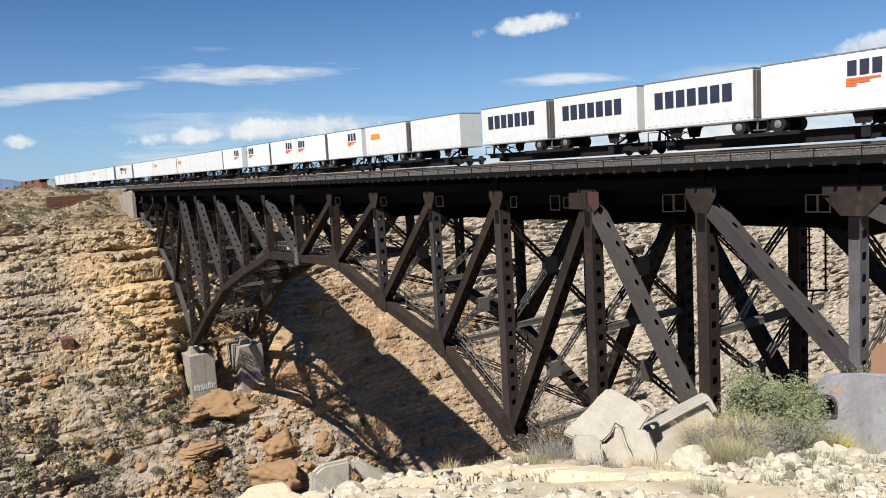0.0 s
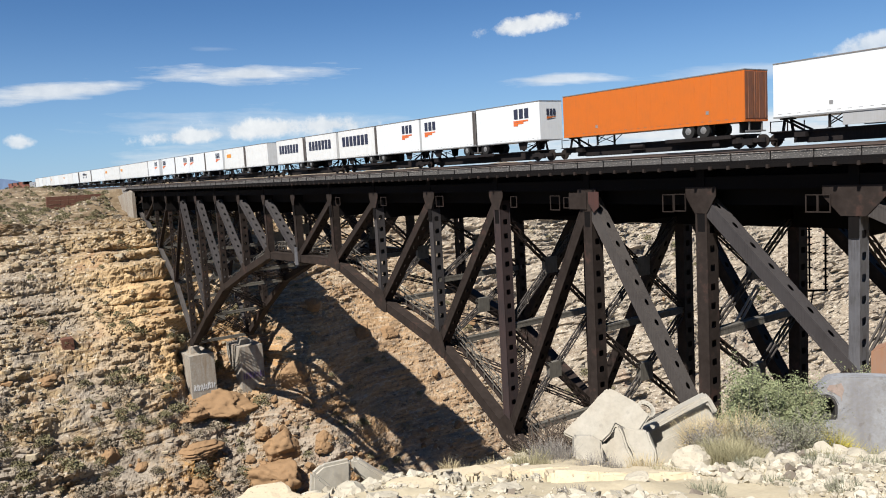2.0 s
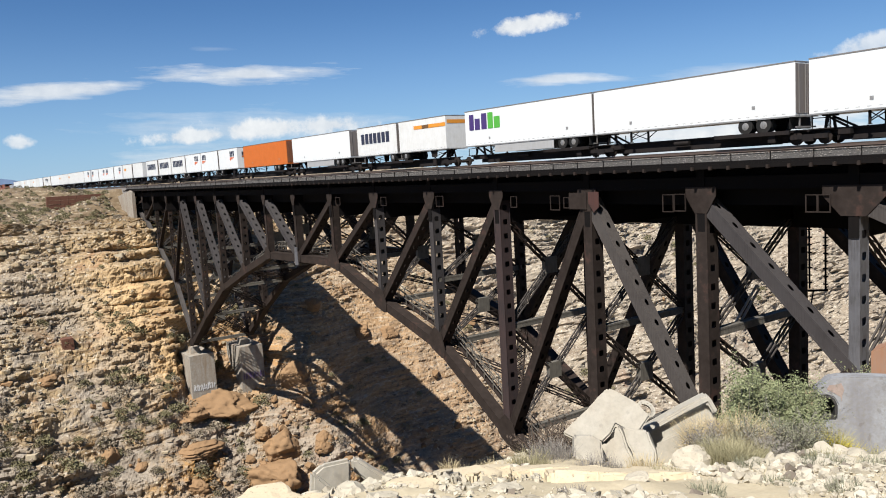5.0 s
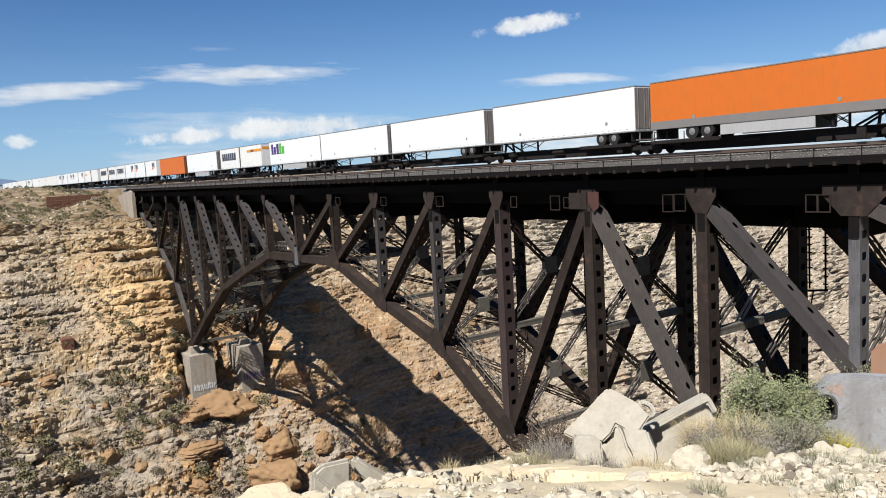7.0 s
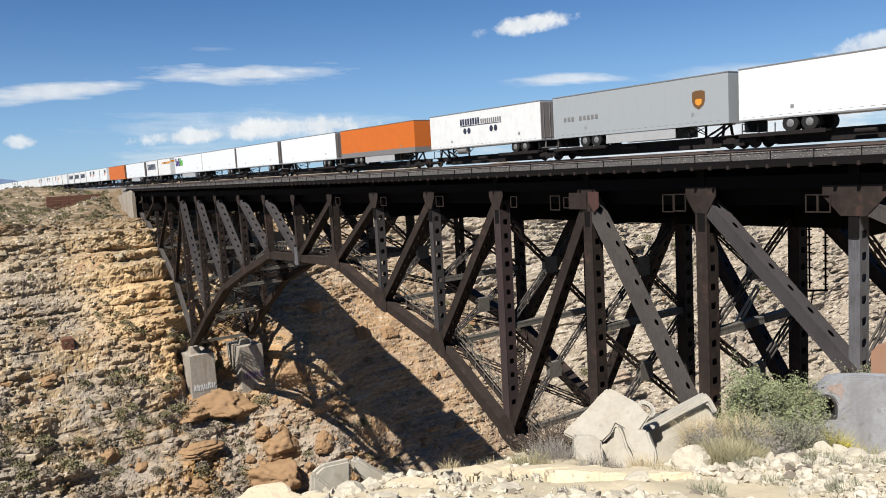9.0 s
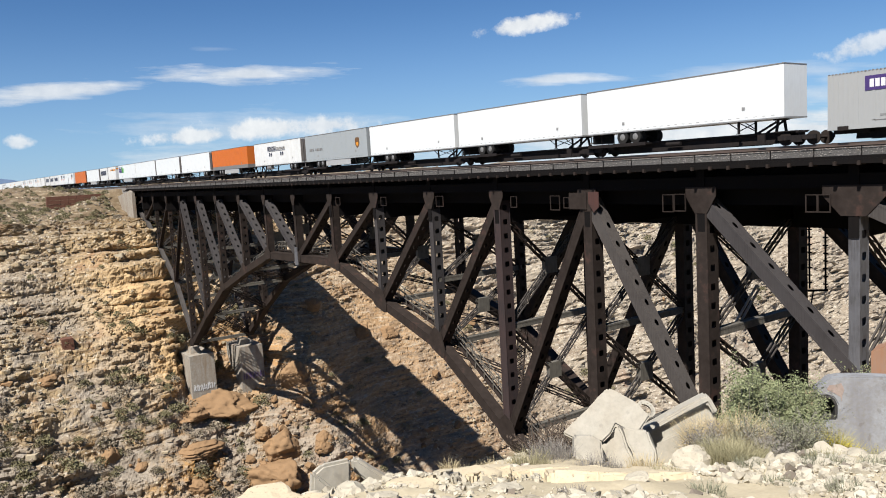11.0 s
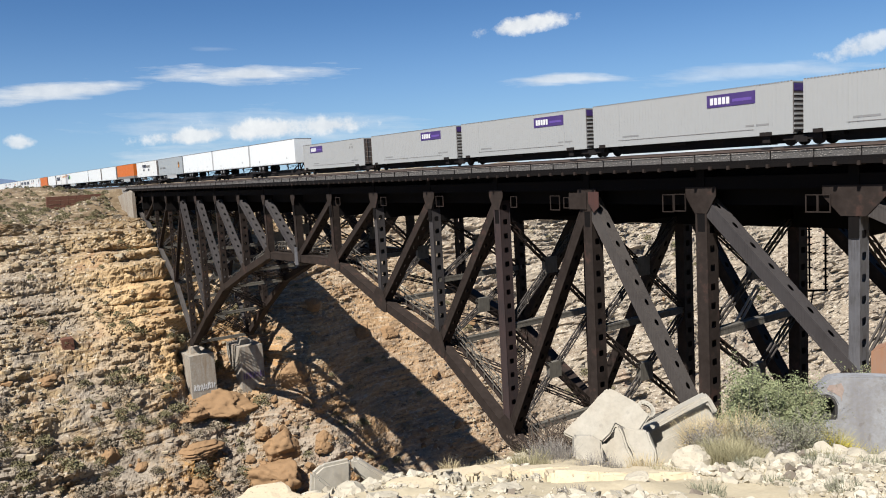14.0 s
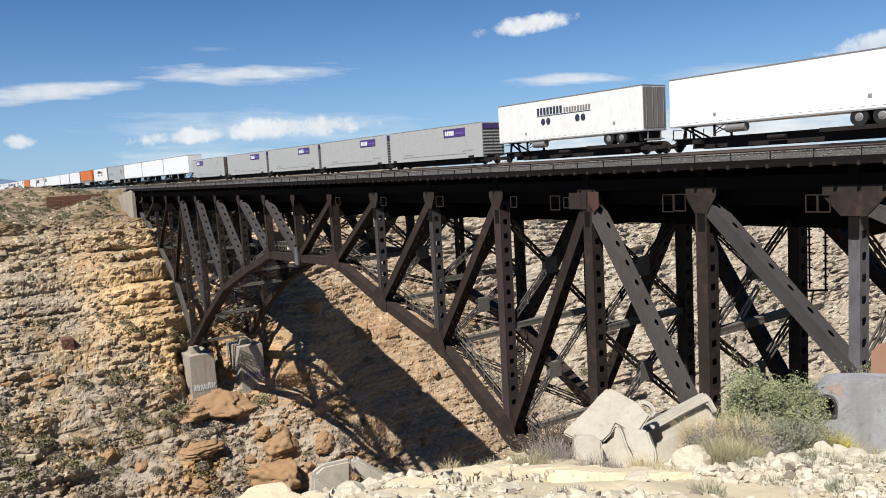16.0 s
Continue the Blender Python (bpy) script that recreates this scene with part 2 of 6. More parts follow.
def leaf(name, a, b):
    def build(n, s):
        r = n.add("ShaderNodeNewGeometry").outputs["Random Per Island"]
        k = n.math("MULTIPLY_ADD", n.noise(place(n), 1.6, 3.0), 0.8, n.math("MULTIPLY_ADD", r, 0.8, -0.3), clamp=True)
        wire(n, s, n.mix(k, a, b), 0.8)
        s.inputs["Specular IOR Level"].default_value = 0.2
    return material(name, build)


STEEL = steel_paint()
# near-black: shade under the deck is put into this colour; rails share it
SHADE_DARK_STEEL = paint("shade_dark_steel", (0.009, 0.008, 0.008), 0.85, 0.25, (0.02, 0.014, 0.011), gloss=0.06)
REDDISH = paint("rust_tinged_steel", (0.060, 0.040, 0.038), 0.7, 0.9, (0.034, 0.029, 0.030), scale=0.5, gloss=0.15)
# brownish steel, lightened by sunlight put into the colour
SUNLIT_BROWN_STEEL = paint("sunlit_brown_steel", (0.084, 0.074, 0.068), 0.68, 0.8, (0.040, 0.033, 0.031), scale=0.6, gloss=0.18)
# lighter grey for some near posts and diagonals
LIGHTER_STEEL = paint("lighter_steel", (0.062, 0.056, 0.056), 0.68, 0.8, (0.036, 0.031, 0.031), scale=0.6, gloss=0.15)
PALE_SUNLIT_STEEL = paint("pale_sunlit_steel", (0.36, 0.36, 0.36), 0.5, 0.5, (0.18, 0.13, 0.10))
WORN_STEEL = paint("bleached_steel", (0.12, 0.12, 0.13), 0.6, 0.9, (0.05, 0.045, 0.045), scale=0.8)
# sunlight on struts and walk rails is put into this dusty tan
SUNLIT_DUSTY = paint("sunlit_dusty_steel", (0.15, 0.135, 0.11), 0.7, 0.9, (0.05, 0.045, 0.04), scale=0.7)
ROCK = rock_ground()
BOULDER = stone("warm_sandstone", (0.38, 0.235, 0.125), (0.23, 0.14, 0.072), size=1.6)
PALE_STONE = stone("pale_limestone", (0.60, 0.52, 0.38), (0.40, 0.32, 0.21))
GREY_STONE = stone("grey_scree", (0.33, 0.28, 0.23), (0.17, 0.14, 0.11))
CONCRETE = concrete("old_concrete", (0.42, 0.39, 0.335), (0.25, 0.165, 0.095))
BROKEN = concrete("broken_concrete", (0.46, 0.425, 0.355), (0.39, 0.335, 0.25), 0.45)
RED_STONE = stone("red_sandstone", (0.20, 0.088, 0.056), (0.14, 0.066, 0.045))
BALLAST = stone("ballast_stone", (0.34, 0.315, 0.29), (0.18, 0.165, 0.155), size=0.15)
WOOD = paint("tie_timber", (0.07, 0.055, 0.045), 0.85, 0.4)
RAIL_STEEL = paint("rail_steel", (0.20, 0.14, 0.11), 0.5, 0.4, metal=0.6)
FAR_SAGE = leaf("far_sage_leaves", (0.14, 0.125, 0.06), (0.27, 0.24, 0.135))
FAR_TWIG = leaf("far_grey_twigs", (0.23, 0.19, 0.14), (0.36, 0.30, 0.22))
SAGE = leaf("sage_leaves", (0.17, 0.17, 0.11), (0.34, 0.335, 0.24))
GREEN = leaf("bush_leaves", (0.19, 0.215, 0.11), (0.36, 0.385, 0.21))
STRAW = leaf("dry_grass", (0.48, 0.37, 0.20), (0.68, 0.57, 0.36))
GREY_TWIG = leaf("grey_twigs", (0.20, 0.18, 0.165), (0.36, 0.33, 0.29))
WHITE = paint("white_trailer_paint", (0.81, 0.83, 0.83), 0.4, 0.16, (0.42, 0.40, 0.37))
WORN_WHITE = paint("worn_white_paint", (0.77, 0.775, 0.76), 0.5, 0.28, (0.42, 0.38, 0.33))
SILVER = paint("grey_trailer_paint", (0.355, 0.38, 0.39), 0.45, 0.1, (0.3, 0.28, 0.26))
BOX_GREY = paint("container_grey_paint", (0.385, 0.39, 0.385), 0.5, 0.15, (0.3, 0.28, 0.26))
ORANGE = paint("orange_trailer_paint", (0.63, 0.145, 0.009), 0.5, 0.45, (0.46, 0.13, 0.018))
ALU = paint("aluminium_trim", (0.36, 0.36, 0.36), 0.4, 0.4, (0.25, 0.22, 0.2), metal=0.3)
GREY_TRIM = paint("grey_trim", (0.19, 0.18, 0.175), 0.55, 0.4)
CAR_BLACK = paint("rail_car_paint", (0.014, 0.012, 0.012), 0.75, 0.5, (0.045, 0.03, 0.024), gloss=0.15)
RUBBER = paint("tyre_rubber", (0.014, 0.014, 0.014), 0.85, 0.5, (0.04, 0.034, 0.03), gloss=0.2)
RIM = paint("wheel_rim", (0.40, 0.39, 0.38), 0.4, 0.6, (0.2, 0.16, 0.13), metal=0.5)
NAVY = paint("navy_lettering", (0.022, 0.026, 0.055), 0.5, 0.05)
PURPLE = paint("purple_lettering", (0.060, 0.030, 0.16), 0.5, 0.05)
GREEN_INK = paint("green_lettering", (0.09, 0.42, 0.05), 0.5, 0.05)
AMBER = paint("amber_stripe", (0.78, 0.30, 0.02), 0.5, 0.15)
RED_INK = paint("orange_swoosh", (0.75, 0.16, 0.03), 0.5, 0.05)
BROWN_INK = paint("brown_shield", (0.16, 0.075, 0.02), 0.5, 0.05)
PALE_INK = paint("pale_lettering", (0.75, 0.75, 0.75), 0.5, 0.05)
LOCO_RED = paint("engine_orange_paint", (0.26, 0.075, 0.035), 0.6, 0.6, (0.2, 0.08, 0.05))


# ======== mesh helpers ========
class Shape:
    """Vertices and faces of one mesh."""

    def __init__(self):
        self.v, self.f = [], []

    def box(self, lo, hi, m=None, taper=0.0):
        k = len(self.v)
        (x0, y0, z0), (x1, y1, z1) = lo, hi
        t = taper
        pts = [(x0, y0, z0), (x1, y0, z0), (x1, y1, z0), (x0, y1, z0), (x0 + t, y0 + t, z1), (x1 - t, y0 + t, z1), (x1 - t, y1 - t, z1), (x0 + t, y1 - t, z1)]
        self.v += [tuple(m @ Vector(p)) for p in pts] if m else pts
        self.f += [tuple(k + i for i in q) for q in ((3, 2, 1, 0), (4, 5, 6, 7), (0, 1, 5, 4), (1, 2, 6, 5), (2, 3, 7, 6), (3, 0, 4, 7))]
        return self

    def bar(self, p, q, w, d, side=(1, 0, 0)):
        """A straight bar from p to q: d across along side, w across the other way."""
        m, n = frame_of(p, q, side)
        return self.box((-d / 2, -w / 2, 0), (d / 2, w / 2, n), m)

    def tube(self, p, q, r, n=8, r2=None):
        m, length = frame_of(p, q, (1, 0, 0))
        k = len(self.v)
        for z, rr in ((0, r), (length, r if r2 is None else r2)):
            for i in range(n):
                a = 2 * math.pi * i / n
                self.v.append(tuple(m @ Vector((rr * math.cos(a), rr * math.sin(a), z))))
        self.f += [(k + i, k + (i + 1) % n, k + n + (i + 1) % n, k + n + i) for i in range(n)]
        self.f += [tuple(k + i for i in reversed(range(n))), tuple(k + n + i for i in range(n))]
        return self

    def prism(self, outline, z0, z1, m=None):
        """An outline in x and y, drawn out from z0 to z1."""
        k, n = len(self.v), len(outline)
        pts = [(x, y, z0) for x, y in outline] + [(x, y, z1) for x, y in outline]
        self.v += [tuple(m @ Vector(p)) for p in pts] if m else pts
        self.f += [tuple(k + i for i in reversed(range(n))), tuple(k + n + i for i in range(n))]
        self.f += [(k + i, k + (i + 1) % n, k + n + (i + 1) % n, k + n + i) for i in range(n)]
        return self

    def holed(self, m, length, width, thick, hole_w, hole_l, pitch, square=1.0):
        """A cover plate in m's x-z plane, along z, with a row of oval holes, and its back edge."""
        count = max(1, int(length / pitch))
        step = length / count
        n = 8
        for c in range(count):
            z0, z1, zc = c * step, (c + 1) * step, (c + 0.5) * step
            k = len(self.v)
            outer = [(width / 2, zc), (width / 2, z1), (0, z1), (-width / 2, z1), (-width / 2, zc), (-width / 2, z0), (0, z0), (width / 2, z0)]
            ring = [(hole_w / 2 * (square if i % 2 else 1.0) * math.cos(math.pi * i / 4), zc + hole_l / 2 * (square if i % 2 else 1.0) * math.sin(math.pi * i / 4)) for i in range(8)]
            for off in (0, -thick):
                for x, z in outer + ring:
                    self.v.append(tuple(m @ Vector((x, off, z))))
            for i in range(8):
                j = (i + 1) % 8
                self.f.append((k + i, k + j, k + 8 + j, k + 8 + i))
                self.f.append((k + 16 + j, k + 16 + i, k + 24 + i, k + 24 + j))
                self.f.append((k + 8 + i, k + 8 + j, k + 24 + j, k + 24 + i))
        return self

    def add(self, other, m=None):
        k = len(self.v)
        self.v += [tuple(m @ Vector(p)) for p in other.v] if m else other.v
        self.f += [tuple(k + i for i in q) for q in other.f]
        return self

    def mesh(self, name, mat, smooth=False):
        me = bpy.data.meshes.new(name)
        me.from_pydata(self.v, [], self.f)
        if mat:
            me.materials.append(mat)
        if smooth:
            me.shade_smooth()
        me.update()
        return me


def frame_of(p, q, side):
    p, q = Vector(p), Vector(q)
    z = (q - p).normalized()
    x = Vector(side)
    x = x - z * x.dot(z)
    if x.length < 1e-4:
        x = Vector((0, 1, 0)) - z * z.y
    x.normalize()
    y = z.cross(x)
    m = Matrix((x, y, z)).transposed().to_4x4()
    m.translation = p
    return m, (q - p).length


def part(name, shape, mat, parent=None, label="", kind="", m=None, smooth=False):
    """ONE mesh object under a thing or a part."""
    data = shape if isinstance(shape, bpy.types.Mesh) else shape.mesh(name, mat, smooth)
    ob = new(name, data)
    if parent:
        ob.parent = parent
    if m is not None:
        ob.matrix_basis = m
    return tagged(ob, label, kind=kind)


def thing(name, label, category, group="", m=None):
    ob = new(name)
    ob.empty_display_size = 0.3
    if m is not None:
        ob.matrix_basis = m
    return tagged(ob, label, category, group)


# ======== the ground: plateau, canyon walls and floor in one sheet ========
def lattice_noise(x, y, seed):
    """Smooth value noise on arrays, -1 to 1."""
    xi, yi = np.floor(x), np.floor(y)
    fx, fy = x - xi, y - yi
    fx, fy = fx * fx * (3 - 2 * fx), fy * fy * (3 - 2 * fy)

    def h(a, b):
        s = np.sin(a * 127.1 + b * 311.7 + seed * 74.7) * 43758.5453
        return (s - np.floor(s)) * 2 - 1

    a, b, c, d = h(xi, yi), h(xi + 1, yi), h(xi, yi + 1), h(xi + 1, yi + 1)
    return (a * (1 - fx) + b * fx) * (1 - fy) + (c * (1 - fx) + d * fx) * fy


def fbm(x, y, size, seed, octaves=4, gain=0.5):
    out, amp, k = 0 * x, 1.0, 1.0 / size
    for i in range(octaves):
        out = out + amp * lattice_noise(x * k + 17.3 * i, y * k - 9.1 * i, seed + i)
        amp, k = amp * gain, k * 2.03
    return out


def cells(x, y, size, seed):
    """Fractured blocks: a random value for each irregular cell, 0 to 1."""
    u, v = x / size, y / size
    ui, vi = np.floor(u), np.floor(v)
    best, val = np.full(np.shape(u), 9.0), np.zeros(np.shape(u))

    def h(a, b, k):
        q = np.sin(a * 127.1 + b * 269.5 + k * 31.7 + seed * 17.3) * 43758.5453
        return q - np.floor(q)

    for a in (-1, 0, 1):
        for b in (-1, 0, 1):
            ca, cb = ui + a, vi + b
            d = (ca + h(ca, cb, 1) - u) ** 2 + (cb + h(ca, cb, 2) - v) ** 2
            near = d < best
            best, val = np.where(near, d, best), np.where(near, h(ca, cb, 3), val)
    return val


FAR_W = [-90.0, -50.0, -28.0, -16.0, -6.0, 0.0, 6.0, 14.0, 18.0, 26.0, 31.0, 38.0, 46.0, 57.0, 64.0]
FAR_Z = [2.0, 2.2, 1.2, -0.6, -1.9, -2.8, -5.0, -10.0, -15.0, -22.0, -30.5, -40.0, -51.0, -62.0, -65.0]
FAR_W_DOWN, FAR_Z_DOWN = FAR_W[1:], FAR_Z[1:]    # from the highest point of the plateau downwards
CREST_AZ = [-180.0, -40.0, 0.0, 20.0, 30.0, 40.0, 47.0, 52.0, 57.0, 62.0, 70.0, 85.0, 110.0, 180.0]
CREST_R = [120.0, 12.0, 6.6, 6.8, 7.6, 11.5, 13.0, 17.0, 25.0, 40.0, 54.0, 64.0, 120.0, 120.0]
SLOPE_D = [0.0, 2.0, 4.0, 7.0, 10.0, 20.0, 42.0, 60.0, 90.0]
SLOPE_H = [1.62, 1.66, 1.85, 3.02, 4.22, 7.7, 12.0, 13.4, 14.6]


def hash3(a, b, c, k):
    q = np.sin(a * 127.1 + b * 269.5 + c * 183.3 + k * 31.7) * 43758.5453
    return q - np.floor(q)


def solid_noise(x, y, z, seed):
    """Smooth value noise in space, -1 to 1."""
    i, j, k = np.floor(x), np.floor(y), np.floor(z)
    u, v, w = x - i, y - j, z - k
    u, v, w = u * u * (3 - 2 * u), v * v * (3 - 2 * v), w * w * (3 - 2 * w)
    out = 0
    for a in (0, 1):
        for b in (0, 1):
            for c in (0, 1):
                out = out + (u if a else 1 - u) * (v if b else 1 - v) * (w if c else 1 - w) * hash3(i + a, j + b, k + c, seed)
    return out * 2 - 1


def solid_fbm(x, y, z, size, seed, octaves=4, gain=0.5):
    out, amp, k = 0.0, 1.0, 1.0 / size
    for i in range(octaves):
        out = out + amp * solid_noise(x * k + 5.2 * i, y * k + 1.3 * i, z * k - 3.7 * i, seed + i)
        amp, k = amp * gain, k * 2.03
    return out


def solid_cells(x, y, z, size, seed):
    """Fractured blocks in space: a random value for each, and how far from its edge."""
    u, v, w = x / size[0], y / size[1], z / size[2]
    ui, vi, wi = np.floor(u), np.floor(v), np.floor(w)
    best, second, val = np.full(np.shape(u), 9.0), np.full(np.shape(u), 9.0), np.zeros(np.shape(u))
    for a in (-1, 0, 1):
        for b in (-1, 0, 1):
            for c in (-1, 0, 1):
                p, q, r = ui + a, vi + b, wi + c
                d = (p + hash3(p, q, r, seed) - u) ** 2 + (q + hash3(p, q, r, seed + 1) - v) ** 2 + (r + hash3(p, q, r, seed + 2) - w) ** 2
                near = d < best
                second = np.where(near, best, np.minimum(second, d))
                val = np.where(near, hash3(p, q, r, seed + 3), val)
                best = np.where(near, d, best)
    return val, np.sqrt(second) - np.sqrt(best)


def rim_line(x):
    """Where the far plateau ends, along the canyon."""
    rim = 143.0 + 5.0 * fbm(x, 0 * x, 40.0, 3, 3) + 0.05 * np.clip(x - 20, 0, 400) - 0.10 * np.clip(-x - 5, 0, 60)
    return rim + np.clip(1 - np.abs(x - 4) / 14, 0, 1) * (143.0 - rim) * 0.9


def make_beds(seed):
    """Heights at which the beds of rock begin."""
    rng = random.Random(seed)
    z, out = -78.0, []
    while z < 8:
        out.append(z)
        z += rng.choice([0.9, 1.2, 1.6, 2.2, 3.0, 3.8] if z > -30 else [1.6, 2.4, 3.6, 5.0])
    return np.array(out)


BEDS = make_beds(12)


def far_wall(x, w):
    """The far side by place along the canyon and way in from the rim: ledges, blocks and scree."""
    y, z = rim_line(x) - w, np.interp(w, FAR_W, FAR_Z)
    body = np.clip((w + 1.0) / 4.0, 0, 1) * np.clip((66.0 - w) / 8.0, 0, 1)
    # each bed has an upright face and a bench on top
    warp = 1.2 * fbm(x, y * 0.3, 48.0, 9, 2) + 0.16 * fbm(x, y * 0.5, 8.0, 19, 3) + 0.01 * x
    lift = z + warp
    k = np.clip(np.searchsorted(BEDS, lift) - 1, 0, len(BEDS) - 2)
    low, thick = BEDS[k], BEDS[k + 1] - BEDS[k]
    f = (lift - low) / thick
    z_face = low + thick * (0.94 * np.clip(f / 0.5, 0, 1) + 0.06 * np.clip((f - 0.5) / 0.5, 0, 1)) - warp
    z_back = low + thick * (0.08 * np.clip(f / 0.5, 0, 1) + 0.92 * np.clip((f - 0.5) / 0.5, 0, 1)) - warp
    y_face = rim_line(x) - np.interp(-z_back, [-q for q in FAR_Z_DOWN], FAR_W_DOWN)
    # some beds stand proud, and each is undercut at its foot
    proud = (hash3(k, 0 * k, 0 * k, 3) - 0.5) * 1.7 * np.clip(0.5 + 1.4 * fbm(x, 3.0 * k, 9.0, 25, 2), 0, 1.3)
    y_face = y_face - proud * np.clip(f / 0.04, 0, 1) * np.clip((0.75 - f) / 0.25, 0, 1) + 0.75 * np.clip(1 - f / 0.09, 0, 1)
    firm = np.clip(0.95 + 0.9 * solid_fbm(x, y, z, 15.0, 13, 2), 0.3, 1.0) * body * np.interp(w, [-6.0, -1.0, 20.0, 30.0, 52.0], [0.0, 1.0, 1.0, 0.45, 0.35]) * np.interp(x, [6.0, 14.0, 34.0, 44.0, 90.0], [1.0, 0.45, 0.45, 0.62, 0.8])
    y1, z1 = y + (y_face - y) * firm, z + (z_face - z) * firm
    # fractured blocks, joints and rubble; past the bridge the beds run on in longer pieces
    run = np.where(x > 50, 50 + (x - 50) * 0.45, x)
    v1, e1 = solid_cells(run, y1, z1, (4.4, 3.4, 1.35), 21)
    v2, e2 = solid_cells(run, y1, z1, (1.9, 1.5, 0.56), 31)
    v3, e3 = solid_cells(run, y1, z1, (0.75, 0.65, 0.32), 37)
    massive = np.clip(1.2 - np.abs(x + 1.0) / 9.0, 0, 1) * np.interp(z, [-44.0, -38.0, -12.0, -7.0], [0.0, 1.0, 1.0, 0.0])
    patchy = np.clip(0.55 + 1.1 * solid_fbm(x, y, z, 10.0, 43, 2), 0.25, 1.1) * (1 - 0.45 * massive)
    screes = np.clip(0.35 + 0.3 * np.interp(x, [-14.0, -4.0], [1.0, 0.0]) + 1.6 * solid_fbm(x, y, z, 13.0, 71, 2), 0, 1) * np.interp(z, [-26.0, -18.0], [1.0, 0.0]) * np.interp(x, [-2.0, 4.0, 30.0, 50.0], [1.0, 0.3, 0.3, 0.6])
    patchy = patchy * (1 - 0.85 * screes)
    out = 1.5 * solid_fbm(x, y, z, 17.0, 5, 3) + patchy * (1.15 * (v1 - 0.5) + 0.8 * (v2 - 0.5)) + 0.3 * (v3 - 0.5) * (1 - 0.6 * massive) * (1 - 0.4 * screes)
    out = out - (1 - 0.6 * screes) * (1.2 * np.clip(0.1 - e1, 0, 1) + 0.5 * np.clip(0.1 - e2, 0, 1)) + 0.16 * solid_fbm(x, y1, z1, 1.6, 41, 3)
    out = out + np.clip((w - 22) / 14, 0, 1) * (1.1 * solid_fbm(x, y, z, 6.0, 57, 3) + 0.5 * np.abs(solid_fbm(x, y, z, 2.4, 59, 2)))
    # a buttress beside the bridge, with a gully past it
    jut = np.interp(x, [-15.0, -4.0, -1.0, 2.5, 9.0, 13.0, 18.0, 24.0], [0.0, 2.8, 3.2, -1.2, -2.5, -7.0, -6.0, 0.0]) * np.interp(w, [3.0, 8.0, 24.0, 30.5], [0.0, 1.0, 1.0, 0.0])
    # the ground is cut away round the far piers
    hollow = np.interp(x, [-3.0, -1.8, 12.5, 15.0], [0.0, 2.2, 2.6, 0.0]) * np.interp(w, [25.5, 28.0, 32.0, 34.5], [0.0, 1.0, 1.0, 0.0])
    y1 = y1 - jut + hollow
    out = out * np.interp(x, [15.0, 24.0, 45.0, 60.0, 100.0, 160.0], [1.0, 0.5, 0.55, 0.8, 1.35, 1.6])
    y2, z2 = y1 - body * out * 0.8, z1 + body * out * 0.35
    # the plateau's low humps, kept off the track
    bumps = 0.9 * np.clip(fbm(x, y, 16.0, 31, 3) + 0.25, 0, 2) + 0.25 * fbm(x, y, 3.0, 33, 3)
    away = np.clip((np.abs(x - 5.0) - 7.5) / 6.0, 0, 1)
    z2 = z2 + (1 - np.clip((w + 1) / 4, 0, 1)) * bumps * away * np.clip(1.4 + w / 120.0, 0.25, 1.0)
    bank = 1.8 - np.clip(np.abs(x - 5.0) - 5.9, 0, None) * 0.30 + 0.12 * fbm(x, y, 2.5, 35, 3)
    z2 = z2 + np.clip(bank - z2, 0, None) * np.interp(w, [-8.0, -3.5], [1.0, 0.0])
    return y2, z2


def near_height(x, y):
    """This side: falls from the stand to the crest, then steeply to the canyon floor."""
    x, y = np.asarray(x, float), np.asarray(y, float)
    dx, dy = x - EYE.x, y - EYE.y
    d, az = np.hypot(dx, dy), np.degrees(np.arctan2(dx, dy))
    crest = np.interp(az, CREST_AZ, CREST_R)
    drop = np.interp(d, SLOPE_D, SLOPE_H)
    behind = np.clip((np.abs(az - 20) - 70) / 30, 0, 1)
    drop = drop * (1 - behind) + np.minimum(drop, 2.2) * behind
    past = np.clip(d - crest, 0, None)
    drop = drop - 0.34 * np.exp(-((az - 42.5) / 5.5) ** 2 - ((d - 11.0) / 2.0) ** 2)
    drop = drop - np.interp(az, [49.0, 53.0, 57.0, 60.0, 63.0, 70.0, 95.0], [0.0, 0.18, 0.28, 0.36, 0.43, 0.43, 0.0]) * np.exp(-((d - 10.0) / 2.6) ** 2)
    near = EYE.z - drop - past * 0.80
    near = near + 0.09 * np.clip(d / 12, 0.25, 3) * fbm(x, y, 5.0, 41, 4) * np.clip(d / 4, 0.2, 1) + 0.05 * fbm(x, y, 0.8, 45, 3)
    slabs = (cells(x, y, 1.3, 47) - 0.5) * 0.16 + (cells(x, y, 0.5, 48) - 0.5) * 0.07
    near = near + slabs * np.clip(d / 6 - 0.3, 0, 1.5)
    near = near + np.clip(past / 6, 0, 1) * (1.3 * (cells(x, y, 3.5, 49) - 0.5) + 1.2 * fbm(x, y, 9.0, 46, 3))
    # the railway's own embankment carries the approach
    bank = 1.6 - np.clip(np.abs(x - 5.0) - 7.0, 0, None) * 0.6
    bank = np.where(y < -19, bank, bank - (y + 19) * 1.1)
    floor = -66.0 + 1.5 * fbm(x, y, 12.0, 51, 4)
    return np.maximum(np.maximum(near, bank), floor)


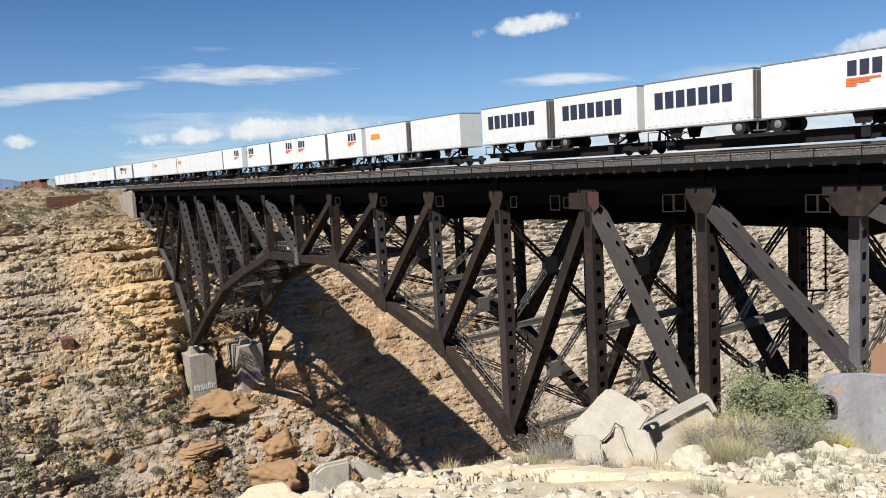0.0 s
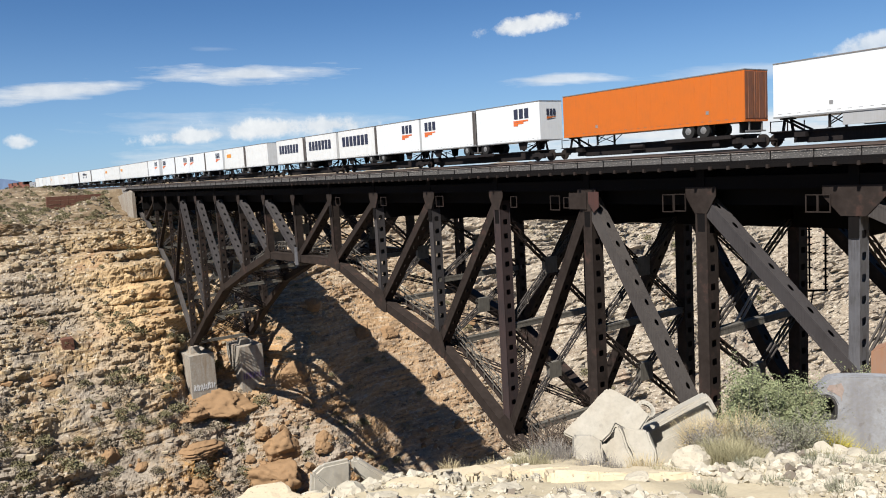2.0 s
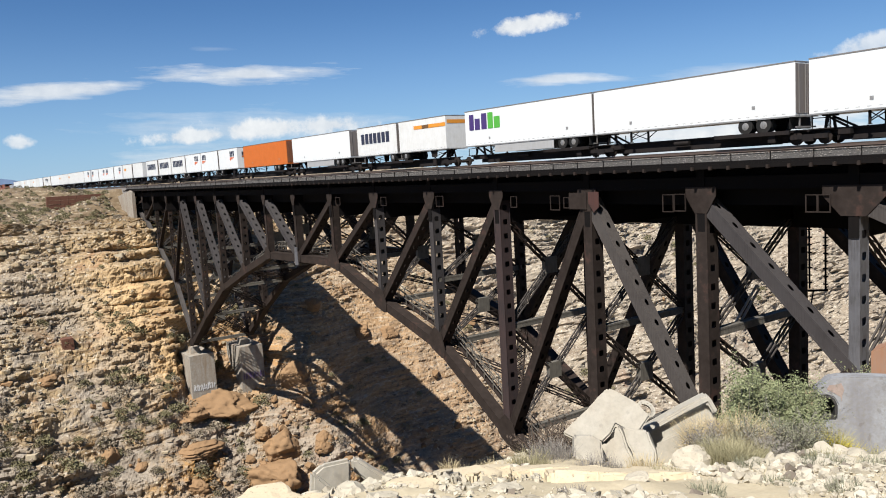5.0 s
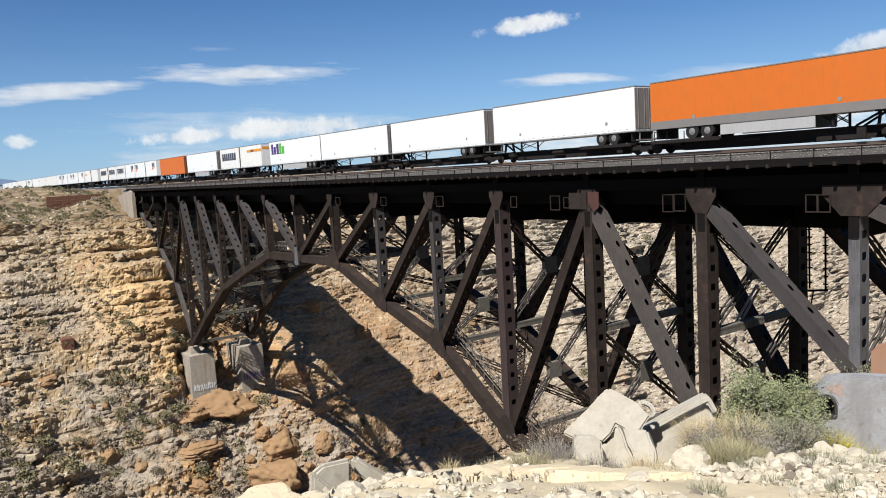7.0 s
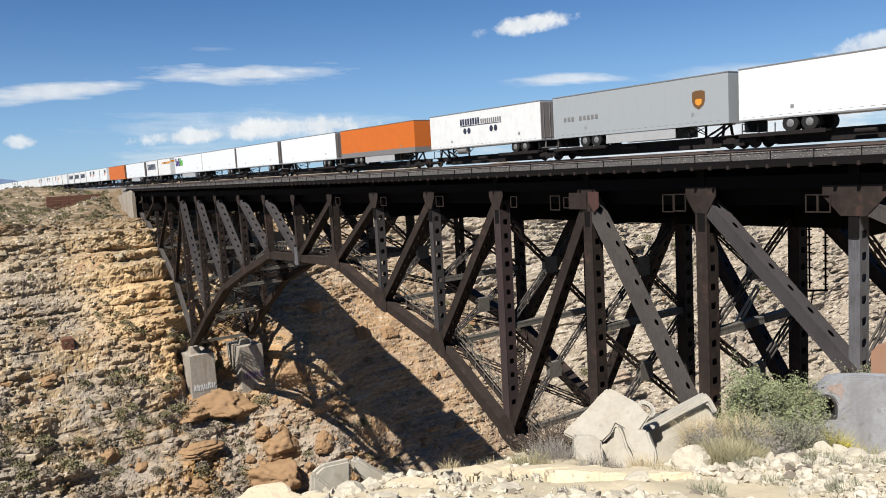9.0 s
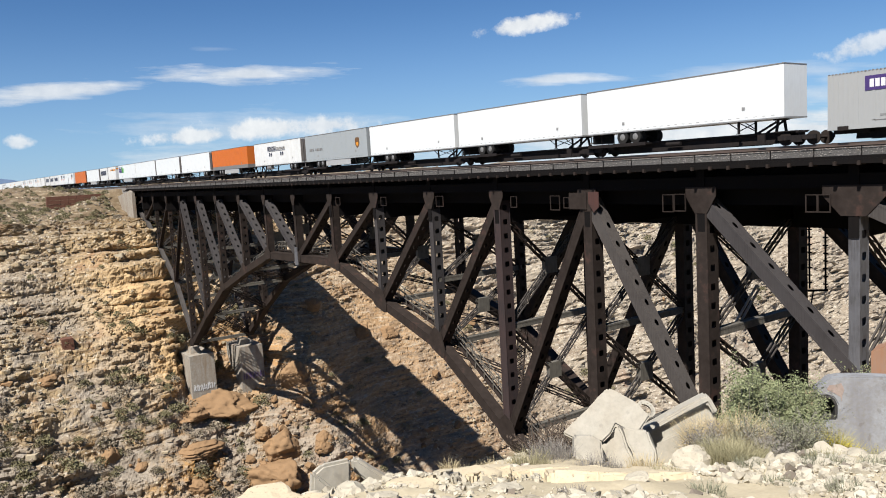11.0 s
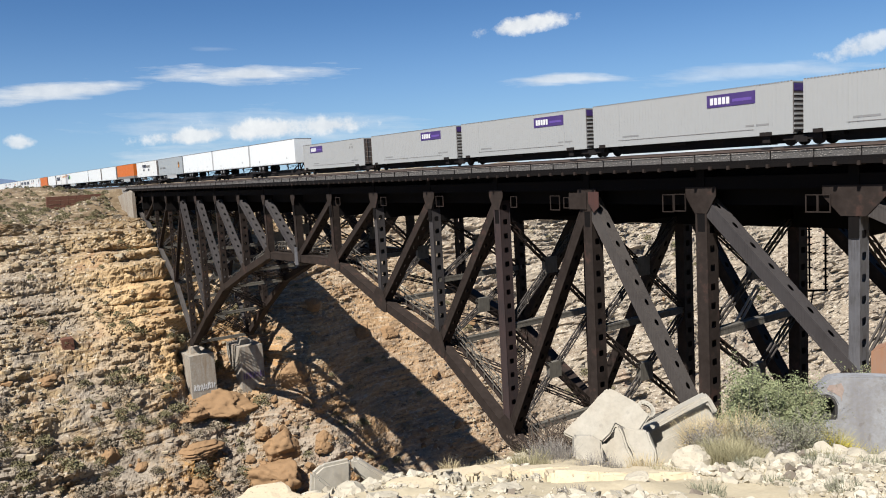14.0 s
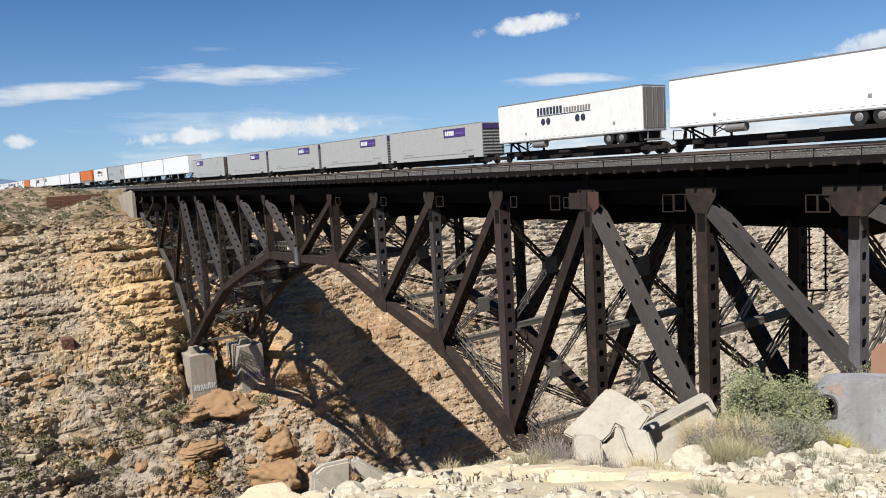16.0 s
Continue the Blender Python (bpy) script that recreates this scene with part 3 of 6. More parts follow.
def spaced(stops):
    """Grid lines: [(from, step), ...], the last entry is the end."""
    out = []
    for (a, step), (b, _) in zip(stops, stops[1:]):
        k = max(1, round((b - a) / step))
        out += [a + (b - a) * i / k for i in range(k)]
    return np.array(out + [stops[-1][0]])


def build_ground():
    gx = spaced([(-4000, 500), (-1000, 120), (-200, 25), (-70, 2.0), (-42, 0.12), (-26, 0.21), (62, 0.55), (130, 0.8), (300, 20), (500, 100), (1000, 500), (4000, 0)])
    gy = spaced([(-4000, 500), (-1000, 120), (-100, 12), (-40, 2.0), (-20, 0.12), (-6, 0.4), (4, 1.0), (20, 2.0), (66, 0)])
    gw = spaced([(-3800, 500), (-900, 100), (-300, 20), (-90, 2.0), (-40, 0.6), (-14, 0.2), (54, 0.4), (66, 0)])[::-1]
    X, Y = np.meshgrid(gx, gy)
    XF, W = np.meshgrid(gx, gw)
    YF, ZF = far_wall(XF, W)
    X, Y, Z = np.vstack([X, XF]), np.vstack([Y, YF]), np.vstack([near_height(X, Y), ZF])
    ny, nx = X.shape
    verts = np.stack([X, Y, Z], -1).reshape(-1, 3)
    i = np.arange(nx * ny).reshape(ny, nx)
    faces = np.stack([i[:-1, :-1], i[:-1, 1:], i[1:, 1:], i[1:, :-1]], -1).reshape(-1, 4)
    me = bpy.data.meshes.new("ground")
    me.from_pydata(verts.tolist(), [], faces.tolist())
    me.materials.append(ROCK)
    me.polygons.foreach_set("use_smooth", np.repeat(np.arange(ny - 1) < len(gy) - 1, nx - 1))
    tagged(new("ground", me), "layered tan limestone and sandstone canyon with dry plateau", "ground", kind="structure")
    return XF, YF, ZF


WALL_GRID = build_ground()


# ======== loose rock and scrub ========
def rock_templates(count, seed, points=13):
    """Angular stones: hulls of a few random points."""
    rng = random.Random(seed)
    out = []
    for _ in range(count):
        bm = bmesh.new()
        for _ in range(points):
            v = Vector((rng.gauss(0, 1), rng.gauss(0, 1), rng.gauss(0, 1))).normalized()
            bm.verts.new((v.x * rng.uniform(0.75, 1.1), v.y * rng.uniform(0.7, 1.0), v.z * rng.uniform(0.5, 0.8)))
        hull = bmesh.ops.convex_hull(bm, input=bm.verts)
        bmesh.ops.delete(bm, geom=[v for v in bm.verts if not v.link_faces], context="VERTS")
        bmesh.ops.triangulate(bm, faces=bm.faces)
        bm.verts.index_update()
        out.append((np.array([v.co[:] for v in bm.verts]), np.array([[v.index for v in f.verts] for f in bm.faces])))
        bm.free()
    return out


def merged(name, templates, places, mat):
    """Many small pieces in one mesh. places: template, x, y, z, scale, turn, lean."""
    vs, fs, k = [], [], 0
    for t, x, y, z, size, turn, lean in places:
        v, f = templates[t]
        m = np.array(Euler((lean, lean * 0.7, turn)).to_matrix())
        vs.append((v * size) @ m.T + (x, y, z))
        fs.append(f + k)
        k += len(v)
    me = bpy.data.meshes.new(name)
    me.from_pydata(np.vstack(vs).tolist(), [], np.vstack(fs).tolist())
    me.materials.append(mat)
    return new(name, me)


ROCKS = rock_templates(10, 3)


def scatter_rocks():
    rng = np.random.default_rng(8)
    X, Y, Z = WALL_GRID
    ok = (X > -36) & (X < 190) & (Z < 3.5) & (Z > -62) & ~((np.abs(X - 5) < 8) & (Y > 138))
    xs, ys, zs = X[ok], Y[ok], Z[ok]
    dens = np.clip(0.35 + fbm(xs, ys, 9.0, 91, 3), 0.02, 1.2) * np.where((xs > 18) & (xs < 48), 0.6, 1.0) * np.where(xs > 62, 1.6, 1.0)
    for name, mat, count, lo, hi, label, share in (
            ("scree_stones", GREY_STONE, 6500, 0.07, 0.42, "grey broken scree stones on the canyon slopes", 0.0),
            ("pale_rubble", PALE_STONE, 9000, 0.06, 0.40, "pale limestone rubble on the canyon slopes", 0.2),
            ("fallen_blocks", BOULDER, 260, 0.3, 1.2, "warm sandstone blocks fallen down the canyon slopes", 0.5)):
        p = dens.copy()
        if share == 0.5:
            p = p * np.clip((-12 - zs) / 20, 0.05, 1) * np.clip((xs + 25) / 40, 0.1, 1) * np.clip((55 - xs) / 25, 0.02, 1)
        pick = rng.choice(len(xs), count, p=p / p.sum())
        far = 1 + np.clip((xs[pick] - 40) / 80, 0, 0.8)
        size = (lo + (hi - lo) * rng.random(count) ** 2.6) * far
        rows = [(rng.integers(10), x, y, z + s * 0.2, s, rng.random() * 6.3, rng.normal(0, 0.35)) for x, y, z, s in zip(xs[pick], ys[pick], zs[pick], size)]
        tagged(merged(name, ROCKS, rows, mat), label, "rocks", kind="stuff")
    # broken slabs that lie along the ledges
    steep = np.abs(np.gradient(Z, axis=0)) / (np.abs(np.gradient(Y, axis=0)) + 0.02)
    ok = ok & (Z < 0.5)
    xs, ys, zs, st = X[ok], Y[ok], Z[ok], steep[ok]
    p = np.clip(0.1 + fbm(xs, zs * 2.0, 7.0, 93, 3), 0.01, 1.2) * np.clip(st, 0.2, 2.0) * np.where(zs > -32, 1.0, 0.3) * np.where(xs > 45, 2.5, 1.0) * np.where((xs > 6) & (xs < 42) & (zs < -12), 0.15, 1.0)
    p = p / p.sum()
    for name, mat, count, lo, hi, label in (("ledge_slabs", ROCK, 4200, 0.15, 0.8, "tan limestone slabs broken along the ledges"),
                                            ("pale_slabs", PALE_STONE, 500, 0.2, 0.9, "pale limestone slabs broken along the ledges")):
        pick = rng.choice(len(xs), count, p=p)
        size = lo + (hi - lo) * rng.random(count) ** 2.2
        rows = [(rng.integers(10), x, y + s * 0.15, z, s, rng.normal(0, 0.35), rng.normal(0, 0.10)) for x, y, z, s in zip(xs[pick], ys[pick], zs[pick], size)]
        tagged(merged(name, SLABS, rows, mat), label, "rocks", kind="stuff")
    p = np.clip((-zs - 18) / 8, 0, 1) * np.clip((14 - xs) / 8, 0, 1) * np.clip(0.3 + fbm(xs, ys, 6.0, 97, 3), 0.05, 1.2)
    pick = rng.choice(len(xs), 2400, p=p / p.sum())
    size = 0.10 + 0.6 * rng.random(2400) ** 3.0
    rows = [(rng.integers(10), x, y, z + 0.1 * s, s, rng.random() * 6.3, rng.normal(0, 0.3)) for x, y, z, s in zip(xs[pick], ys[pick], zs[pick], size)]
    tagged(merged("slope_rubble", SLABS, rows, ROCK), "tan broken rubble on the lower canyon slope", "rocks", kind="stuff")


def slab_templates(count, seed):
    """Angular flat blocks with clipped corners."""
    rng = random.Random(seed)
    out = []
    for _ in range(count):
        bm = bmesh.new()
        h = rng.uniform(0.25, 0.5)
        for sx in (-1, 1):
            for sy in (-1, 1):
                for sz in (-1, 1):
                    bm.verts.new((sx * rng.uniform(0.75, 1.0), sy * rng.uniform(0.5, 0.75), sz * h * rng.uniform(0.8, 1.0)))
                    bm.verts.new((sx * rng.uniform(0.4, 0.7), sy * rng.uniform(0.6, 0.9), sz * h * rng.uniform(0.8, 1.05)))
        bmesh.ops.convex_hull(bm, input=bm.verts)
        bmesh.ops.delete(bm, geom=[v for v in bm.verts if not v.link_faces], context="VERTS")
        bmesh.ops.triangulate(bm, faces=bm.faces)
        bm.verts.index_update()
        out.append((np.array([v.co[:] for v in bm.verts]), np.array([[v.index for v in f.verts] for f in bm.faces])))
        bm.free()
    return out


SLABS = slab_templates(10, 4)
scatter_rocks()


def scrub_templates(count, leaves, seed, size=0.16):
    """Small desert shrubs: a low dome of leaf clumps with gaps."""
    rng = random.Random(seed)
    out = []
    for _ in range(count):
        v, f = [], []
        for _ in range(leaves):
            a, r, h = rng.uniform(0, 6.283), math.sqrt(rng.random()), rng.random()
            r *= 1.0 - 0.5 * h
            c = Vector((r * math.cos(a), r * math.sin(a), 0.1 + h * 0.8 * (1.05 - r * 0.5)))
            k = len(v)
            for _ in range(3):
                v.append(tuple(c + Vector((rng.gauss(0, size), rng.gauss(0, size), rng.gauss(0, size)))))
            f.append((k, k + 1, k + 2))
        out.append((np.array(v), np.array(f)))
    return out


def scatter_scrub():
    rng = np.random.default_rng(18)
    X, Y, Z = WALL_GRID
    up = np.abs(np.gradient(Z, axis=0)) / (np.abs(np.gradient(Y, axis=0)) + 0.02)
    ok = (X > -36) & (X < 190) & (Z < 3.6) & (Z > -60) & (up < 1.3) & ~((np.abs(X - 5) < 8) & (Y > 138)) & (Y < 230)
    xs, ys, zs = X[ok], Y[ok], Z[ok]
    p = np.clip(0.15 + fbm(xs, ys, 14.0, 95, 3), 0.02, 1) * np.where(xs < 5, 1.6, 0.7) * np.where(xs > 62, 3.0, 1.0) * np.where(ys > 150, 3.0, 1)
    shrubs = scrub_templates(6, 240, 6, 0.085)
    p = p * np.where((zs < -22) & (xs < 8), 2.3, 1.0)
    pick = rng.choice(len(xs), 1700, p=p / p.sum())
    rows = [(rng.integers(6), xs[i], ys[i], zs[i] - 0.05, rng.uniform(0.3, 1.0) * (1.0 + 1.4 * rng.random() ** 2 * (zs[i] < -20)), rng.random() * 6.3, 0.0) for i in pick]
    flat = np.flatnonzero((zs > -3.5) & (xs < 3) & (ys > 132))
    rows += [(rng.integers(6), xs[i], ys[i], zs[i] - 0.05, rng.uniform(0.35, 1.0), rng.random() * 6.3, 0.0) for i in rng.choice(flat, 420)]
    tagged(merged("desert_scrub", shrubs, rows[:1100] + rows[1700:], FAR_SAGE), "grey-green low desert shrubs on ledges and slopes", "shrubs", kind="stuff")
    tagged(merged("dry_scrub", shrubs, rows[1100:1700], FAR_TWIG), "dry grey twiggy shrubs on ledges and slopes", "shrubs", kind="stuff")


scatter_scrub()


def build_ridge():
    """Blue mountains far off on the horizon."""
    rng = np.random.default_rng(5)
    x = np.linspace(-1500, 1500, 90)
    h = -6 + 92 * np.exp(-((x - 330) / 210) ** 2) + 20 * np.exp(-((x - 620) / 120) ** 2) + 9 * fbm(x, 0 * x, 90.0, 61, 4)
    s = Shape()
    for k in range(len(x) - 1):
        a, b = x[k], x[k + 1]
        s.v += [(a, 4200, -20), (b, 4200, -20), (b, 4300, h[k + 1]), (a, 4300, h[k])]
        s.f.append(tuple(4 * k + i for i in range(4)))
    part("backdrop", s, RIDGE, None, "hazy blue mountain ridge on the horizon", "structure")["category"] = "mountain"


# distance haze is put into the blue base colour
RIDGE = material("hazy_ridge", lambda n, s: wire(n, s, n.mix(n.noise(place(n), 0.004, 4.0), (0.10, 0.16, 0.27), (0.14, 0.20, 0.31)), 1.0))
build_ridge()

# ======== the steel arch bridge ========
FAR_X = 9.5                    # the far truss; the near one stands at x = 0
NODE_Y = {-2: -17.4, -1: -8.5, 0: 0.5, 1: 9.05, 2: 17.9, 3: 27.35, 4: 36.45, 5: 45.9, 6: 55.2, 7: 64.5, 8: 73.3, 9: 82.1, 10: 91.4, 11: 100.4, 12: 108.9, 13: 116.5, 14: 124.7, 15: 132.3, 16: 140.6}
NODE_Z = {-2: -1.7, -1: -4.4, 0: -9.0, 1: -14.8, 2: -24.4, 3: -19.0, 4: -13.2, 5: -10.4, 6: -7.1, 7: -7.2, 8: -7.4, 9: -10.1, 10: -13.3, 11: -18.6, 12: -24.3, 13: -14.8, 14: -9.2, 15: -4.2, 16: -1.7}
TOP_Z = -0.45
DEEP_Z = -2.75


def member(p, q, w, d, hole=0.0, pitch=1.0, tall=1.55, square=1.0):
    """A riveted box member: two side webs and two cover plates with hand holes."""
    m, n = frame_of(p, q, (1, 0, 0))
    s = Shape()
    if not hole:
        a, c, e, g = d / 2 + 0.035, d / 2 + 0.02, w / 2, w / 2 - 0.12
        f = w / 2 - 0.03
        q = [(a, -e), (a, -g), (c, -g), (c, g), (a, g), (a, e), (c - 0.06, e), (c - 0.06, f)]
        return s.prism(q + [(-x, -y) for x, y in q], 0, n, m)
    for sx in (-1, 1):
        s.box((sx * d / 2 - 0.02, -w / 2, 0), (sx * d / 2 + 0.02, w / 2, n), m)
        for sy in (-1, 1):      # flange angles proud of the webs
            s.box((sx * (d / 2 + 0.02), sy * (w / 2 - 0.06) - 0.06, 0), (sx * (d / 2 + 0.035), sy * (w / 2 - 0.06) + 0.06, n), m)
    for sy in (-1, 1):
        s.holed(m @ Matrix.Translation((0, sy * (w / 2 - 0.03), 0)), n, d - 0.04, 0.015, hole, hole * tall, pitch, square)
    return s


def lattice(p, q, w, d, side=(0, 1, 0), pitch=0.9, crossed=False):
    """A laced strut: four angles with zigzag or crossed lacing."""
    m, n = frame_of(p, q, side)
    s = Shape()
    a = 0.045
    for sx in (-1, 1):
        for sy in (-1, 1):
            s.box((sx * d / 2 - a, sy * w / 2 - a, 0), (sx * d / 2 + a, sy * w / 2 + a, n), m)
    k = max(2, int(n / pitch))
    for i in range(k):
        z0, z1 = n * i / k, n * (i + 1) / k
        for flip in (-1, 1) if crossed else (1 if i % 2 else -1,):
            for sx in (-1, 1):
                s.bar(m @ Vector((sx * d / 2, -flip * w / 2, z0)), m @ Vector((sx * d / 2, flip * w / 2, z1)), 0.08, 0.02 + 0.01 * (flip > 0), m.to_3x3() @ Vector((1, 0, 0)))
    return s


def gusset(x, y, z, w, h, side):
    """A plate with clipped corners on the face of a truss joint."""
    s = Shape()
    t = 0.03
    pts = [(-w / 2, h * 0.15), (-w * 0.2, -h / 2), (w * 0.2, -h / 2), (w / 2, h * 0.15), (w / 2, h / 2), (-w / 2, h / 2)]
    for ox in (-t, t):
        s.v += [(x + side + ox, y + a, z + b) for a, b in pts]
    s.f = [(5, 4, 3, 2, 1, 0), (6, 7, 8, 9, 10, 11)] + [(i, (i + 1) % 6, 6 + (i + 1) % 6, 6 + i) for i in range(6)]
    return s


def build_bridge():
    b = thing("steel_arch_bridge", "dark grey riveted steel deck arch railway bridge over the canyon", "bridge")
    ks = sorted(NODE_Y)
    for x in (0.0, FAR_X):
        for k in ks:
            y, zb = NODE_Y[k], NODE_Z[k]
            top, low = Vector((x, y, TOP_Z)), Vector((x, y, zb))
            if k not in (-2, 16):
                w, d = (0.75, 0.95) if 0 < k < 4 else (0.55, 0.8) if k < 7 else (0.5, 0.8) if k < 13 else (0.34, 0.5)
                part("post", member(low, top, w, d, (0.44 if k < 7 else 0.36) if abs(k - 7) > 1 else 0.0, 1.05, 0.95, 1.3), STEEL if x and k else WORN_STEEL if k == 0 else LIGHTER_STEEL if k in (4, 5) else REDDISH if k == 3 else STEEL, b)
            part("gusset_plate", gusset(x, y, TOP_Z + 0.05, 3.0 if k < 1 else 2.0 if k < 2 else 1.6 if k < 6 else 1.1, 1.5 if k < 6 else 1.2, -0.5), STEEL, b)
            if 1 < k < 13:      # plates where posts, diagonals and chord meet
                w, h = (1.25, 1.15) if k < 7 else (0.95, 0.85)
                a = math.atan2(NODE_Z[k + 1] - NODE_Z[k - 1], NODE_Y[k + 1] - NODE_Y[k - 1]) if k not in (2, 12) else 0.0
                rim = [(-w, -h * 0.4), (-w * 0.6, -h * 0.55), (w * 0.6, -h * 0.55), (w, -h * 0.4), (w, h * 0.35), (w * 0.45, h * 1.25), (-w * 0.45, h * 1.25), (-w, h * 0.35)]
                turned = [(y + u * math.cos(a) - v * math.sin(a) * 0.4, zb + u * math.sin(a) + v) for u, v in rim]
                part("joint_plate", Shape().prism(turned, x - 0.56, x - 0.53, Matrix(((0, 0, 1, 0), (1, 0, 0, 0), (0, 1, 0, 0), (0, 0, 0, 1)))), STEEL, b)
            if k + 1 in NODE_Y:
                y2 = NODE_Y[k + 1]
                part("top_chord", member((x, y, TOP_Z + 1.0), (x, y2, TOP_Z + 1.0), 0.7, 0.85), SHADE_DARK_STEEL, b)
                if k >= 0:
                    part("arch_chord", member(low, (x, y2, NODE_Z[k + 1]), 0.85 if k < 12 else 0.5, 0.95 if k < 12 else 0.6), STEEL if k < 12 else SUNLIT_BROWN_STEEL, b)
            # diagonals run down towards the crown, and outwards in the end spans
            if 2 <= k < 7:
                a, c = k, k + 1
            elif 7 < k <= 12:
                a, c = k, k - 1
            else:
                a = c = None
            if a is not None:
                part("diagonal", member((x, NODE_Y[a], TOP_Z), (x, NODE_Y[c], NODE_Z[c]), 0.7 if a < 5 else 0.6, 0.85, 0.30, 1.2), LIGHTER_STEEL if a > 7 and not x else STEEL, b)
            if -2 < k <= 2:
                part("diagonal", member((x, NODE_Y[k], TOP_Z), (x, NODE_Y[k - 1], NODE_Z[k - 1]), 0.75, 0.9, 0.30, 1.35), STEEL if x else LIGHTER_STEEL if k == 1 else SUNLIT_BROWN_STEEL, b)
            if 12 <= k < 16:
                part("diagonal", member((x, NODE_Y[k], TOP_Z), (x, NODE_Y[k + 1], NODE_Z[k + 1]), 0.34, 0.5), STEEL, b)
    # cross frames between the two trusses
    for k in ks[1:-1]:
        y, zb = NODE_Y[k], NODE_Z[k]
        part("floor_beam", Shape().box((-0.5, y - 0.25, -2.2), (FAR_X + 0.5, y + 0.25, 1.36)), SHADE_DARK_STEEL, b)
        tall = TOP_Z - zb
        tiers = 3 if tall > 20 else 2 if tall > 11 else 1
        hs = [TOP_Z - 1.2 + (zb - TOP_Z + 1.2) * i / tiers for i in range(tiers + 1)]
        for z1, z0 in zip(hs, hs[1:]):
            part("cross_brace", lattice((0, y, z1), (FAR_X, y, z0), 0.36, 0.26), STEEL, b)
            # the arms that catch the sun are painted lighter
            part("cross_brace", lattice((0, y, z0), (FAR_X, y, z1), 0.36, 0.26), SUNLIT_BROWN_STEEL, b)
            part("strut", member((0, y, z0), (FAR_X, y, z0), 0.45, 0.4), SUNLIT_DUSTY, b)
            zc = (z0 + z1) / 2
            part("gusset_plate", Shape().box((FAR_X / 2 - 0.65, y - 0.2, zc - 0.65), (FAR_X / 2 + 0.65, y + 0.2, zc + 0.65)), SUNLIT_DUSTY, b)
    # wind bracing between the arch chords
    for k in ks[:-1]:
        p, q = (0, NODE_Y[k], NODE_Z[k]), (FAR_X, NODE_Y[k + 1], NODE_Z[k + 1])
        r, t = (FAR_X, NODE_Y[k], NODE_Z[k]), (0, NODE_Y[k + 1], NODE_Z[k + 1])
        part("wind_brace", lattice(p, q, 0.75, 0.45, (0, 0, 1), 0.95, True), STEEL, b)
        part("wind_brace", lattice(r, t, 0.75, 0.45, (0, 0, 1), 0.95, True), STEEL, b)
    part("deep_girder", Shape().box((FAR_X - 0.9, NODE_Y[-2], DEEP_Z), (FAR_X - 0.7, NODE_Y[16], 1.36)), SHADE_DARK_STEEL, b)
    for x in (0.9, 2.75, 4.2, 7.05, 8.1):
        part("stringer", Shape().box((x - 0.2, NODE_Y[-2], -0.75), (x + 0.2, NODE_Y[16], 1.36)), SHADE_DARK_STEEL, b)
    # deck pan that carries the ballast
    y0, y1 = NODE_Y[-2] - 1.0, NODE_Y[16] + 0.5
    part("deck", Shape().box((-1.3, y0, 1.36), (FAR_X + 1.6, y1, 1.6)), SHADE_DARK_STEEL, b)
    part("curb", Shape().box((-1.05, y0, 1.6), (-0.80, y1, 2.08)), CURB, b, "pale weathered ballast curb")
    # added dark strip over the lower third of the curb
    part("curb_foot_strip", Shape().box((-1.09, y0, 1.603), (-1.052, y1, 1.75)).box((-1.2, y0, 1.603), (-1.09, y1, 1.63)), SHADE_DARK_STEEL, b, "dark strip along the curb's foot")
    part("curb", Shape().box((FAR_X + 1.45, y0, 1.6), (FAR_X + 1.7, y1, 2.08)), CURB, b)
    n = int((y1 - y0) / 2.25)
    foot = Shape().box((-1.42, -0.07, 1.30), (-0.85, 0.07, 1.5)).mesh("bracket", STEEL)
    stake = Shape().box((-1.12, -0.02, 1.45), (-1.08, 0.02, 2.2)).mesh("rail_post", SHADE_DARK_STEEL)
    for i in range(n + 1):
        m = Matrix.Translation((0, y0 + (y1 - y0) * i / n, 0))
        part("bracket", foot, None, b, m=m)
        part("bracket", foot, None, b, m=m @ Matrix.Translation((0, 1.12, 0)))
        part("rail_post", stake, None, b, m=m)
    part("hand_rail", Shape().bar((-1.1, y0, 2.17), (-1.1, y1, 2.17), 0.05, 0.05), SHADE_DARK_STEEL, b)
    # inspection walk along the near arch chord, with its railing
    for k in list(range(2, 12)):
        p, q = Vector((1.3, NODE_Y[k], NODE_Z[k] + 0.5)), Vector((1.3, NODE_Y[k + 1], NODE_Z[k + 1] + 0.5))
        part("walkway", Shape().bar(p, q, 0.06, 0.7), STEEL, b)
        up = Vector((0, 0, 1.05))
        for side in (-0.3, 0.3):
            o = Vector((side, 0, 0))
            for h in (0.55, 1.05):
                part("walkway_rail", Shape().bar(p + o + up * h, q + o + up * h, 0.065, 0.065), SUNLIT_DUSTY, b)
            n = 8
            for i in range(n):
                a = p.lerp(q, i / n) + o
                part("walkway_post", Shape().bar(a, a + up, 0.065, 0.065), SUNLIT_DUSTY, b)
    # pale worn castings where the two halves of the arch meet
    for x in (-0.55, FAR_X - 0.55):
        part("crown_casting", Shape().box((x - 0.1, NODE_Y[7] - 0.45, -8.0), (x + 0.05, NODE_Y[7] + 0.45, -6.4), taper=0.05).box((x - 0.08, NODE_Y[7] - 0.3, -6.4), (x + 0.05, NODE_Y[7] + 0.3, -5.9)), WORN_STEEL, b, "pale worn steel casting")
